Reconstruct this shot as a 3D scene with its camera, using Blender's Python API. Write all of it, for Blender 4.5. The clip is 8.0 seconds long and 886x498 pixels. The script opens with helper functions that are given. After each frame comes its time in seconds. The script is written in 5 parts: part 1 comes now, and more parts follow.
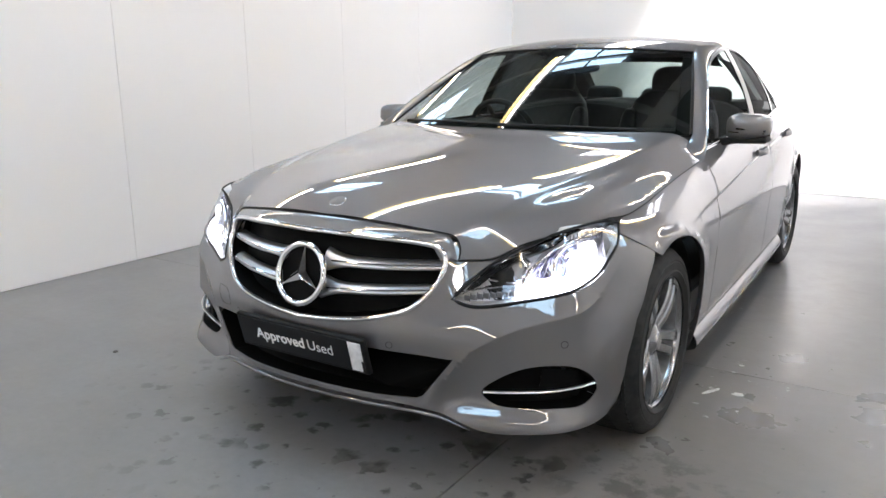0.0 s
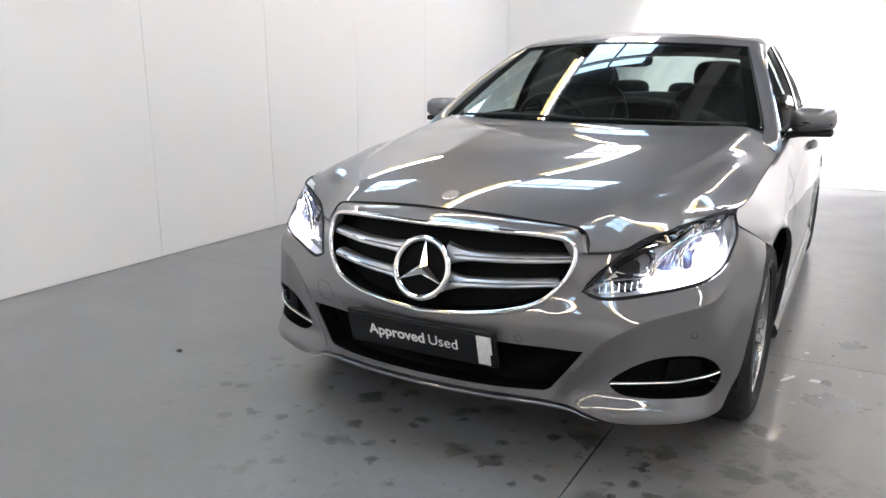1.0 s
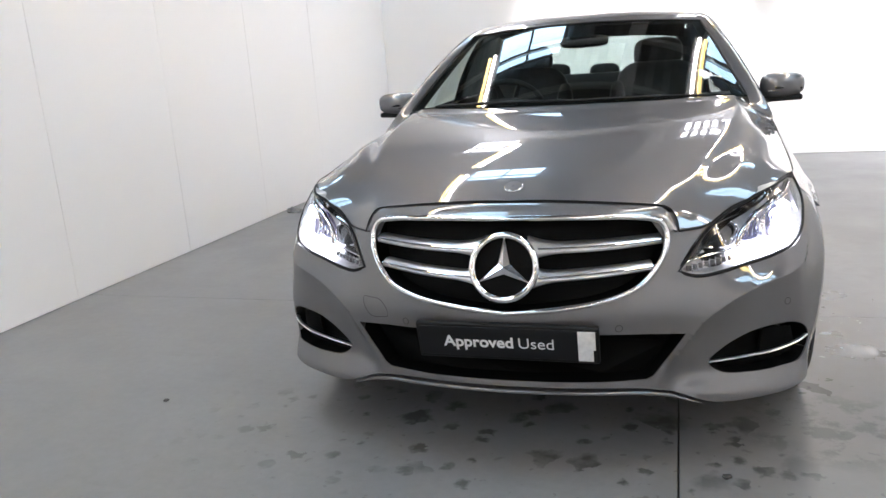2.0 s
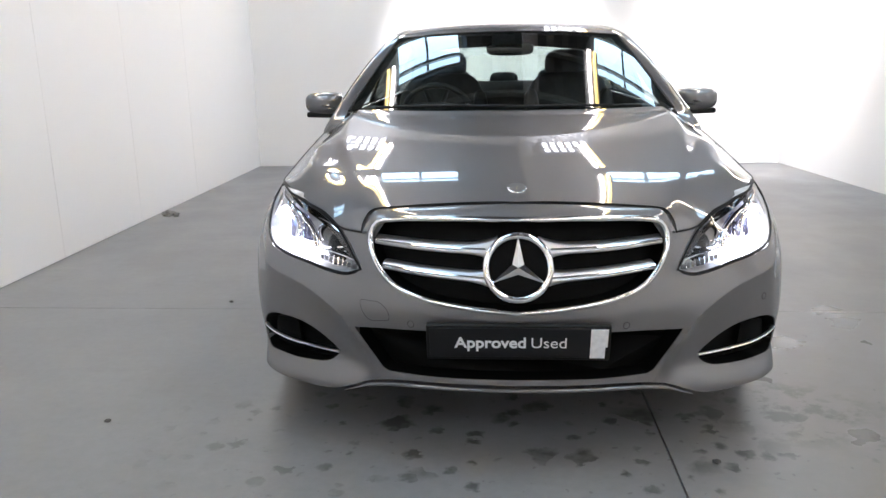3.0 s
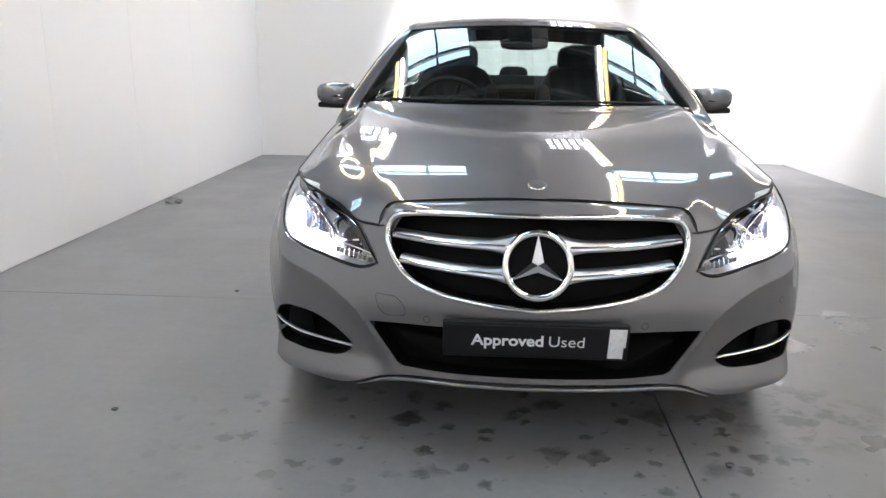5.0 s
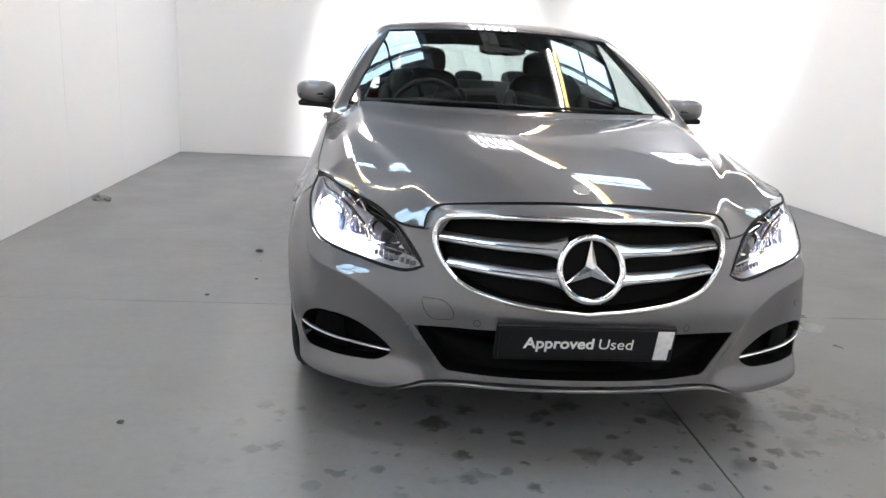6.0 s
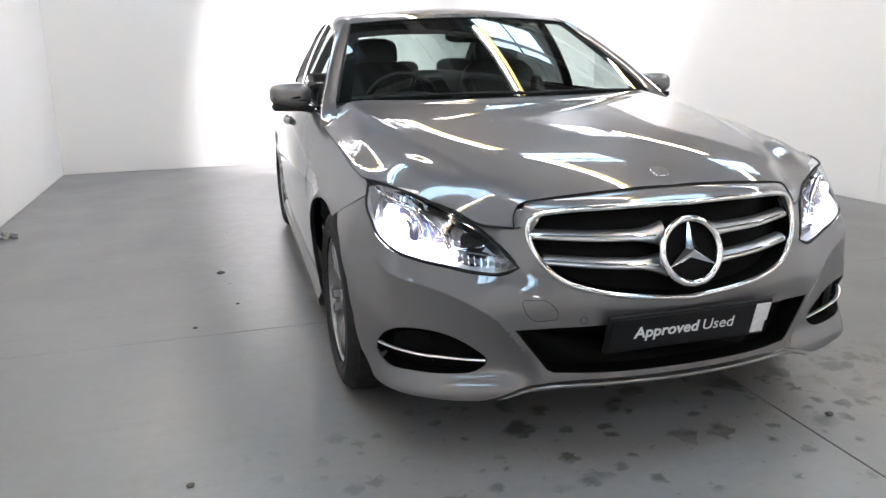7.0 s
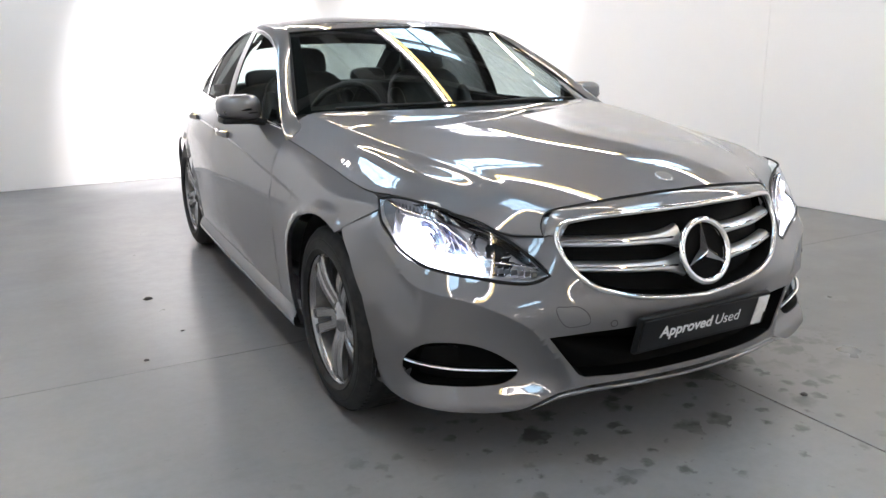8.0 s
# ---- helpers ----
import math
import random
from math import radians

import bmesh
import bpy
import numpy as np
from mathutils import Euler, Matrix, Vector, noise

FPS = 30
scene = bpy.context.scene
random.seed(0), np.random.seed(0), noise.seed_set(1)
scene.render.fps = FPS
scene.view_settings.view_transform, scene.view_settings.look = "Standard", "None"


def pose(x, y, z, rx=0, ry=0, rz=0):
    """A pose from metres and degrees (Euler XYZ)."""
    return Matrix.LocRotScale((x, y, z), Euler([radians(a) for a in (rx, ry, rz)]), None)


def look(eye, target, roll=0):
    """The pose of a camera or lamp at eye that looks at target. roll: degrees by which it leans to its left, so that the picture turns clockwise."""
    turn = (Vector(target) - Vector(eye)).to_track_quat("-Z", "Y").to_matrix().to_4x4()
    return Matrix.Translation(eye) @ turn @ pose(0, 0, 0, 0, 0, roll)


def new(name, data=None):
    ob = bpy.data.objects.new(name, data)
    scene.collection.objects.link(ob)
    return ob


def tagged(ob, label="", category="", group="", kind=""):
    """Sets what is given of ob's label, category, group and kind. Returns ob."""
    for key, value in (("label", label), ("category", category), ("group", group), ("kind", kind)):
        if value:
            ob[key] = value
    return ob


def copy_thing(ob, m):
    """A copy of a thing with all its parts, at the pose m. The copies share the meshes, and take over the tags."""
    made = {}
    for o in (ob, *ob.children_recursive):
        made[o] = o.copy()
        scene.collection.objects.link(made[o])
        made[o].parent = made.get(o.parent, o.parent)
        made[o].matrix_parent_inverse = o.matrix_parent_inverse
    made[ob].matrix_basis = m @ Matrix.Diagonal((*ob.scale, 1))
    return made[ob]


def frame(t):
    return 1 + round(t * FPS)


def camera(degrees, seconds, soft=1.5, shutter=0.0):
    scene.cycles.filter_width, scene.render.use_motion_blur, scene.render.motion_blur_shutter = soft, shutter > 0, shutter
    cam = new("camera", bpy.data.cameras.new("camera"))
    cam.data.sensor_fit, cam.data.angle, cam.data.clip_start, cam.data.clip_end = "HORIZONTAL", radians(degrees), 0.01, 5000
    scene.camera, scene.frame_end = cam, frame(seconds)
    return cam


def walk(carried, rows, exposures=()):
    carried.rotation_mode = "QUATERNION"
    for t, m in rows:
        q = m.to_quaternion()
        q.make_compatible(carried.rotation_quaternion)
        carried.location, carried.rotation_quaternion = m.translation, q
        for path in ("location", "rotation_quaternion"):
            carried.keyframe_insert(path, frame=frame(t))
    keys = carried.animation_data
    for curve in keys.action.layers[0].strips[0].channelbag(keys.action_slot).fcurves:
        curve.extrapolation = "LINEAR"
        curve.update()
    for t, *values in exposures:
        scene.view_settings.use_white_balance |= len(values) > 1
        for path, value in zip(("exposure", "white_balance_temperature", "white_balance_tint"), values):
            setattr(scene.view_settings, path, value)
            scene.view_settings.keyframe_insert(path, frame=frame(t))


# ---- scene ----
# ---- camera ----
cam = camera(59.4, 8.0)
ROWS = [
    (0.0, 1.669, -1.753, 1.296, 76.41, 0.46, 32.94),
    (0.5, 1.554, -1.818, 1.293, 75.97, -0.57, 32.79),
    (1.0, 1.218, -2.029, 1.299, 75.93, 0.16, 29.47),
    (1.5, 0.850, -2.127, 1.278, 75.58, 0.07, 25.23),
    (1.7, 0.708, -2.120, 1.266, 75.75, 2.13, 21.67),
    (2.8, -0.024, -2.193, 1.276, 75.42, 1.28, 5.17),
    (3.0, -0.072, -2.201, 1.268, 75.61, 0.92, 3.61),
    (3.5, -0.102, -2.186, 1.274, 75.07, 1.19, 3.07),
    (4.0, -0.095, -2.182, 1.273, 75.21, 1.05, 3.61),
    (4.2, -0.112, -2.187, 1.276, 75.14, 0.80, 3.47),
    (5.3, -0.180, -2.168, 1.258, 75.05, -1.50, 3.15),
    (5.5, -0.250, -2.160, 1.250, 75.01, -2.36, 2.29),
    (6.0, -0.647, -2.158, 1.252, 75.52, -3.14, -4.70),
    (6.5, -0.970, -2.043, 1.232, 74.87, -2.75, -10.16),
    (7.0, -1.300, -1.888, 1.248, 74.92, 0.85, -16.61),
    (7.5, -1.636, -1.746, 1.263, 74.99, 0.02, -22.77),
    (8.0, -1.781, -1.650, 1.258, 75.38, 0.68, -28.34),
]
walk(cam, [(t, pose(*r)) for t, *r in ROWS], [(0.0, 1.12, 6300, 16.5), (8.0, 1.12, 6300, 16.5)])

# ---- light ----
world = bpy.data.worlds.new("world")
scene.world = world
world.use_nodes = True
sky = world.node_tree.nodes.new("ShaderNodeTexSky")
sky.sky_type, sky.sun_disc, sky.sun_elevation, sky.sun_rotation = "NISHITA", False, radians(40), radians(150)
world.node_tree.links.new(sky.outputs[0], world.node_tree.nodes["Background"].inputs[0])
world.node_tree.nodes["Background"].inputs[1].default_value = 0.12


def spot(name, eye, target, watts, degrees, blend, size, colour):
    lamp = bpy.data.lights.new(name, "SPOT")
    lamp.energy, lamp.spot_size, lamp.spot_blend, lamp.shadow_soft_size, lamp.color = watts, radians(degrees), blend, size, colour
    ob = new(name, lamp)
    ob.matrix_world = look(eye, target)
    return ob


spot("spotlight_beam", (-0.1, 4.5, 3.9), (-0.05, 6.55, 1.15), 1050, 46, 0.6, 0.12, (1.0, 0.97, 0.92))
spot("spotlight_beam", (2.4, 4.3, 3.7), (2.9, 6.5, 1.15), 470, 60, 0.75, 0.25, (1.0, 0.97, 0.92))

# ---- materials ----


def material(name, colour=(0.5, 0.5, 0.5), rough=0.5, metal=0.0, coat=0.0, spec=0.5):
    m = bpy.data.materials.new(name)
    m.use_nodes = True
    b = m.node_tree.nodes["Principled BSDF"]
    b.inputs["Base Color"].default_value = (*colour, 1)
    b.inputs["Roughness"].default_value = rough
    b.inputs["Metallic"].default_value = metal
    b.inputs["Coat Weight"].default_value = coat
    b.inputs["Coat Roughness"].default_value = 0.02
    b.inputs["Specular IOR Level"].default_value = spec
    return m


def node(m, kind, **values):
    n = m.node_tree.nodes.new(kind)
    for key, value in values.items():
        n.inputs[key.replace("_", " ")].default_value = value
    return n


def wire(m, a, b):
    m.node_tree.links.new(a, b)


def principled(m):
    return m.node_tree.nodes["Principled BSDF"]


def place(m):
    return m.node_tree.nodes.new("ShaderNodeNewGeometry").outputs["Position"]


def ramp(m, fac, stops):
    r = m.node_tree.nodes.new("ShaderNodeValToRGB")
    wire(m, fac, r.inputs[0])
    while len(r.color_ramp.elements) < len(stops):
        r.color_ramp.elements.new(0.5)
    for e, (at, c) in zip(r.color_ramp.elements, stops):
        e.position, e.color = at, (*c, 1) if len(c) == 3 else c
    return r.outputs[0]


def bump(m, fac, strength, distance):
    b = node(m, "ShaderNodeBump", Strength=strength, Distance=distance)
    wire(m, fac, b.inputs["Height"])
    wire(m, b.outputs[0], principled(m).inputs["Normal"])


def noise_at(m, scale, detail=4.0, roughness=0.55, vector=None):
    n = node(m, "ShaderNodeTexNoise", Scale=scale, Detail=detail, Roughness=roughness)
    wire(m, vector or place(m), n.inputs["Vector"])
    return n.outputs["Fac"]


def glow(name, colour, strength):
    m = material(name, colour, 0.4)
    b = principled(m)
    b.inputs["Emission Color"].default_value = (*colour, 1)
    b.inputs["Emission Strength"].default_value = strength
    return m


def varied(name, dark, light, scale, rough, metal=0.0, coat=0.0, relief=0.0):
    """A surface whose colour wanders between two tones, with fine relief."""
    m = material(name, light, rough, metal, coat)
    n = noise_at(m, scale)
    wire(m, ramp(m, n, [(0.3, dark), (0.7, light)]), principled(m).inputs["Base Color"])
    if relief:
        bump(m, noise_at(m, scale * 9, 2.0), 0.3, relief)
    return m


PAINT = material("grey_metallic_paint", (0.16, 0.158, 0.16), 0.46, 0.75, 1.0)
principled(PAINT).inputs["Coat IOR"].default_value = 1.75
principled(PAINT).inputs["Coat Roughness"].default_value = 0.012
flakes = noise_at(PAINT, 2600.0, 1.0)
wire(PAINT, ramp(PAINT, flakes, [(0.3, (0.112, 0.109, 0.112)), (0.7, (0.178, 0.173, 0.177))]), principled(PAINT).inputs["Base Color"])
CHROME = material("chrome", (0.82, 0.82, 0.83), 0.06, 1.0)
BLADE = material("brushed_chrome", (0.9, 0.9, 0.9), 0.32, 1.0)
SATIN = varied("satin_silver", (0.46, 0.46, 0.465), (0.54, 0.54, 0.545), 40.0, 0.34, 0.9)
ALLOY = varied("silver_alloy_lacquer", (0.27, 0.27, 0.275), (0.35, 0.35, 0.355), 18.0, 0.24, 0.92, 0.6)
BARREL = varied("dusty_inner_rim", (0.14, 0.138, 0.135), (0.24, 0.236, 0.23), 25.0, 0.5, 0.4)
BLACK = varied("black_grained_plastic", (0.005, 0.005, 0.005), (0.010, 0.010, 0.010), 60.0, 0.55, relief=0.0005)
principled(BLACK).inputs["Specular IOR Level"].default_value = 0.22
GLOSSY = material("gloss_black", (0.008, 0.008, 0.008), 0.12, 0.0, 0.6)
RUBBER = varied("tyre_rubber", (0.014, 0.014, 0.014), (0.028, 0.028, 0.027), 30.0, 0.6, relief=0.0008)
principled(RUBBER).inputs["Specular IOR Level"].default_value = 0.2
STEEL = varied("brake_steel", (0.25, 0.25, 0.25), (0.4, 0.4, 0.4), 60.0, 0.35, 1.0)
LEATHER = varied("black_leather", (0.012, 0.012, 0.013), (0.024, 0.024, 0.025), 30.0, 0.45, relief=0.001)
CABIN = varied("dark_cabin_trim", (0.014, 0.014, 0.015), (0.024, 0.024, 0.025), 25.0, 0.6, relief=0.0006)
HOUSING = varied("dark_chrome_lamp_housing", (0.36, 0.36, 0.365), (0.55, 0.55, 0.56), 40.0, 0.3, 0.25)
LAMP_GREY = varied("grey_lamp_side", (0.14, 0.14, 0.145), (0.20, 0.20, 0.205), 30.0, 0.3, 0.5)
LILAC = material("lilac_lamp_bowl", (0.32, 0.32, 0.46), 0.16, 0.9)
PIT = material("deep_black_plastic", (0.002, 0.002, 0.002), 0.6, 0.0, 0.0, 0.08)
REFLECTOR = material("lamp_reflector", (0.85, 0.86, 0.9), 0.08, 1.0)
BEAM = glow("lit_headlamp", (0.93, 0.95, 1.0), 6.0)
# reflector bowl: the bulbs' light on it is put in as its own glow
BOWL = glow("glowing_headlamp_bowl", (0.90, 0.90, 1.0), 0.40)
principled(BOWL).inputs["Metallic"].default_value = 0.9
principled(BOWL).inputs["Roughness"].default_value = 0.2
STRIP_LIT = glow("lit_running_light", (0.9, 0.93, 1.0), 9.0)
RED = material("red_lens", (0.35, 0.01, 0.012), 0.15, 0.0, 0.8)
PLATE = material("black_plate", (0.007, 0.007, 0.008), 0.4, 0.0, 0.0, 0.25)
WHITE_INK = material("white_lettering", (0.75, 0.75, 0.75), 0.5)
SILVER_FOIL = varied("worn_silver_foil", (0.55, 0.55, 0.56), (0.72, 0.72, 0.73), 50.0, 0.4)


def glass(name, tint, strength=1.0):
    m = bpy.data.materials.new(name)
    m.use_nodes = True
    t = m.node_tree
    t.nodes.remove(t.nodes["Principled BSDF"])
    clear = t.nodes.new("ShaderNodeBsdfTransparent")
    clear.inputs[0].default_value = (*tint, 1)
    gloss = t.nodes.new("ShaderNodeBsdfGlossy")
    gloss.inputs["Roughness"].default_value = 0.0
    facing = t.nodes.new("ShaderNodeLayerWeight")
    facing.inputs["Blend"].default_value = 0.5
    power = t.nodes.new("ShaderNodeMath")
    power.operation = "POWER"
    power.inputs[1].default_value = 4.6
    t.links.new(facing.outputs["Facing"], power.inputs[0])
    gain = t.nodes.new("ShaderNodeMath")
    gain.operation, gain.use_clamp = "MULTIPLY_ADD", True
    gain.inputs[1].default_value, gain.inputs[2].default_value = 0.9 * strength, 0.05 * strength
    t.links.new(power.outputs[0], gain.inputs[0])
    mix = t.nodes.new("ShaderNodeMixShader")
    t.links.new(gain.outputs[0], mix.inputs[0])
    t.links.new(clear.outputs[0], mix.inputs[1])
    t.links.new(gloss.outputs[0], mix.inputs[2])
    t.links.new(mix.outputs[0], t.nodes["Material Output"].inputs[0])
    return m


SCREEN = glass("windscreen_glass", (0.53, 0.60, 0.585), 1.3)
SIDE_GLASS = glass("clear_side_glass", (0.86, 0.91, 0.90), 0.06)
# rear panes: the dim cabin's darkness is put into the tint
REAR_GLASS = glass("cabin_dark_rear_glass", (0.10, 0.11, 0.11), 0.1)
LENS = glass("clear_lamp_lens", (0.95, 0.95, 0.96), 1.0)

# floor: grey painted concrete, scuffed and stained
FLOOR = material("worn_grey_floor_paint", (0.3, 0.3, 0.3), 0.3)
fl = FLOOR.node_tree


def mixed(m, fac, a, b):
    n = m.node_tree.nodes.new("ShaderNodeMix")
    n.data_type = "RGBA"
    wire(m, fac, n.inputs[0])
    for k, v in ((6, a), (7, b)):
        if isinstance(v, tuple):
            n.inputs[k].default_value = (*v, 1)
        else:
            wire(m, v, n.inputs[k])
    return n.outputs[2]


def maths(m, op, a, b=0.0, clamp=False):
    n = m.node_tree.nodes.new("ShaderNodeMath")
    n.operation, n.use_clamp = op, clamp
    for k, v in ((0, a), (1, b)):
        if isinstance(v, (int, float)):
            n.inputs[k].default_value = v
        else:
            wire(m, v, n.inputs[k])
    return n.outputs[0]


def spread(m, centre, size):
    """A soft patch: 1 at its centre, 0 at its edge."""
    s = m.node_tree.nodes.new("ShaderNodeVectorMath")
    s.operation = "SUBTRACT"
    wire(m, place(m), s.inputs[0])
    s.inputs[1].default_value = (*centre, 0)
    d = m.node_tree.nodes.new("ShaderNodeVectorMath")
    d.operation = "DIVIDE"
    wire(m, s.outputs[0], d.inputs[0])
    d.inputs[1].default_value = (*size, 1000)
    n = m.node_tree.nodes.new("ShaderNodeVectorMath")
    n.operation = "LENGTH"
    wire(m, d.outputs[0], n.inputs[0])
    return maths(m, "SUBTRACT", 1.0, n.outputs["Value"], True)


def grey(v):
    return (v, v, v)


tone = ramp(FLOOR, noise_at(FLOOR, 0.9, 5.0, 0.6), [(0.3, (0.176, 0.175, 0.176)), (0.7, (0.208, 0.207, 0.208))])
fine = ramp(FLOOR, noise_at(FLOOR, 22.0, 4.0, 0.7), [(0.35, grey(0.92)), (0.65, grey(1.0))])
n = fl.nodes.new("ShaderNodeMix")
n.data_type, n.blend_type = "RGBA", "MULTIPLY"
n.inputs[0].default_value = 1.0
wire(FLOOR, tone, n.inputs[6])
wire(FLOOR, fine, n.inputs[7])
# traffic-worn brownish concrete on the eastern side
worn = maths(FLOOR, "MULTIPLY", ramp(FLOOR, noise_at(FLOOR, 1.7, 6.0, 0.65), [(0.25, grey(0.55)), (0.70, grey(1.0))]), maths(FLOOR, "MULTIPLY", spread(FLOOR, (2.1, 0.5), (1.9, 4.6)), 2.4, True))
tan = mixed(FLOOR, noise_at(FLOOR, 7.0, 5.0, 0.7), (0.140, 0.127, 0.113), (0.196, 0.183, 0.169))
base = mixed(FLOOR, worn, n.outputs[2], tan)


def drops(m, scale, least, most, blur, wobble, seed):
    """Round drops of many sizes, one to a cell, with uneven edges."""
    shift = m.node_tree.nodes.new("ShaderNodeVectorMath")
    shift.operation = "ADD"
    wire(m, place(m), shift.inputs[0])
    shift.inputs[1].default_value = (seed, seed * 1.7, 0)
    jig = node(m, "ShaderNodeTexNoise", Scale=scale * 2.2, Detail=3.0)
    wire(m, shift.outputs[0], jig.inputs["Vector"])
    away = m.node_tree.nodes.new("ShaderNodeVectorMath")
    away.operation = "MULTIPLY_ADD"
    wire(m, jig.outputs["Color"], away.inputs[0])
    away.inputs[1].default_value = (wobble, wobble, 0)
    wire(m, shift.outputs[0], away.inputs[2])
    flat = m.node_tree.nodes.new("ShaderNodeVectorMath")
    flat.operation = "MULTIPLY"
    wire(m, away.outputs[0], flat.inputs[0])
    flat.inputs[1].default_value = (1, 1, 0)
    v = node(m, "ShaderNodeTexVoronoi", Scale=scale, Randomness=1.0)
    v.voronoi_dimensions = "2D"
    wire(m, flat.outputs[0], v.inputs["Vector"])
    split = m.node_tree.nodes.new("ShaderNodeSeparateColor")
    wire(m, v.outputs["Color"], split.inputs[0])
    size = maths(m, "MULTIPLY_ADD", maths(m, "POWER", split.outputs[0], 2.5), most - least)
    size.node.inputs[2].default_value = least
    return maths(m, "DIVIDE", maths(m, "SUBTRACT", size, v.outputs["Distance"]), blur, True)


def over(m, *masks):
    out = masks[0]
    for k in masks[1:]:
        out = maths(m, "MULTIPLY", out, k)
    return out


# oil drips before and under the engine
round_front = maths(FLOOR, "MULTIPLY", spread(FLOOR, (-0.02, 0.26), (0.98, 0.44)), 3.5, True)
wide_front = maths(FLOOR, "MULTIPLY", spread(FLOOR, (0.1, 0.2), (1.5, 0.75)), 1.6, True)
blotchy = ramp(FLOOR, noise_at(FLOOR, 5.0, 4.0, 0.6), [(0.40, grey(0.45)), (0.52, grey(1.0))])
base = mixed(FLOOR, over(FLOOR, drops(FLOOR, 8.0, -0.30, 0.62, 0.26, 0.11, 3.1), round_front, blotchy), base, (0.036, 0.035, 0.033))
base = mixed(FLOOR, over(FLOOR, drops(FLOOR, 4.6, -0.25, 0.60, 0.30, 0.20, 1.4), maths(FLOOR, "MULTIPLY", spread(FLOOR, (0.0, 0.34), (0.9, 0.36)), 3.0, True), blotchy), base, (0.046, 0.044, 0.042))
base = mixed(FLOOR, over(FLOOR, drops(FLOOR, 15.0, -0.42, 0.60, 0.24, 0.06, 8.3), wide_front, blotchy), base, (0.040, 0.039, 0.037))
haze = ramp(FLOOR, noise_at(FLOOR, 3.2, 5.0, 0.6), [(0.50, grey(0.0)), (0.72, grey(0.18))])
base = mixed(FLOOR, over(FLOOR, haze, wide_front), base, (0.11, 0.104, 0.097))
# rubbed grey patches before the left wheel
base = mixed(FLOOR, over(FLOOR, ramp(FLOOR, noise_at(FLOOR, 9.0, 5.0, 0.65), [(0.50, grey(0.0)), (0.60, grey(0.8))]), maths(FLOOR, "MULTIPLY", spread(FLOOR, (0.98, 0.42), (0.34, 0.30)), 2.2, True)), base, (0.075, 0.071, 0.066))
# small white marks beside the left wheel and farther back
white_marks = ramp(FLOOR, noise_at(FLOOR, 15.0, 5.0, 0.7), [(0.63, grey(0.0)), (0.69, grey(0.9))])
base = mixed(FLOOR, over(FLOOR, white_marks, maths(FLOOR, "MULTIPLY", spread(FLOOR, (1.05, 1.30), (0.30, 0.42)), 2.4, True)), base, (0.66, 0.66, 0.66))
base = mixed(FLOOR, over(FLOOR, white_marks, maths(FLOOR, "MULTIPLY", spread(FLOOR, (0.72, 2.75), (0.25, 0.6)), 2.4, True)), base, (0.66, 0.66, 0.66))
blots = ramp(FLOOR, noise_at(FLOOR, 26.0, 2.0, 0.5), [(0.69, grey(0.0)), (0.72, grey(1.0))])
base = mixed(FLOOR, over(FLOOR, blots, maths(FLOOR, "MULTIPLY", spread(FLOOR, (0.4, 0.9), (2.2, 2.4)), 0.8, True)), base, (0.06, 0.058, 0.055))
# wheel tracks, rubbed smooth and scuffed beside the car
west = maths(FLOOR, "MULTIPLY", spread(FLOOR, (-1.15, 2.7), (0.55, 3.0)), 2.0, True)
tracks = maths(FLOOR, "MAXIMUM", west, maths(FLOOR, "MULTIPLY", spread(FLOOR, (1.05, 1.9), (0.6, 2.0)), 2.5, True))
# long faint sweeps of dirt
stretch = fl.nodes.new("ShaderNodeVectorMath")
stretch.operation = "MULTIPLY"
wire(FLOOR, place(FLOOR), stretch.inputs[0])
stretch.inputs[1].default_value = (0.6, 3.2, 1)
sweeps = ramp(FLOOR, noise_at(FLOOR, 1.6, 6.0, 0.68, stretch.outputs[0]), [(0.54, grey(0.0)), (0.76, grey(0.25))])
base = mixed(FLOOR, sweeps, base, (0.11, 0.108, 0.104))
wire(FLOOR, base, principled(FLOOR).inputs["Base Color"])
even = ramp(FLOOR, noise_at(FLOOR, 2.5, 4.0, 0.5), [(0.3, grey(0.33)), (0.7, grey(0.42))])
rubbed = ramp(FLOOR, noise_at(FLOOR, 9.0, 5.0, 0.6), [(0.30, grey(0.27)), (0.70, grey(0.36))])
glossy = over(FLOOR, drops(FLOOR, 5.0, -0.1, 0.62, 0.2, 0.2, 5.7), maths(FLOOR, "MULTIPLY", spread(FLOOR, (1.3, 0.9), (0.55, 1.1)), 2.0, True))
wire(FLOOR, mixed(FLOOR, glossy, mixed(FLOOR, tracks, even, rubbed), (0.10, 0.10, 0.10)), principled(FLOOR).inputs["Roughness"])
rough_coat = maths(FLOOR, "ADD", noise_at(FLOOR, 160.0, 3.0, 0.6), maths(FLOOR, "MULTIPLY", over(FLOOR, noise_at(FLOOR, 14.0, 3.0, 0.55), tracks), 0.4))
bump(FLOOR, rough_coat, 0.14, 0.0006)
WALL = material("white_wall_paint", (0.8, 0.79, 0.785), 0.45)
ROOF_SHEET = varied("dark_roof_sheet", (0.05, 0.05, 0.052), (0.09, 0.09, 0.092), 3.0, 0.6)
GALV = varied("galvanised_steel", (0.3, 0.3, 0.3), (0.45, 0.45, 0.45), 6.0, 0.45, 0.7)
SKYLIGHT = glow("bright_rooflight_sheet", (0.52, 0.80, 1.0), 4.6)
TUBE = glow("lit_tube", (1.0, 0.96, 0.92), 17.5)
TUBE_WARM = glow("lit_warm_tube", (1.0, 0.74, 0.25), 5.0)
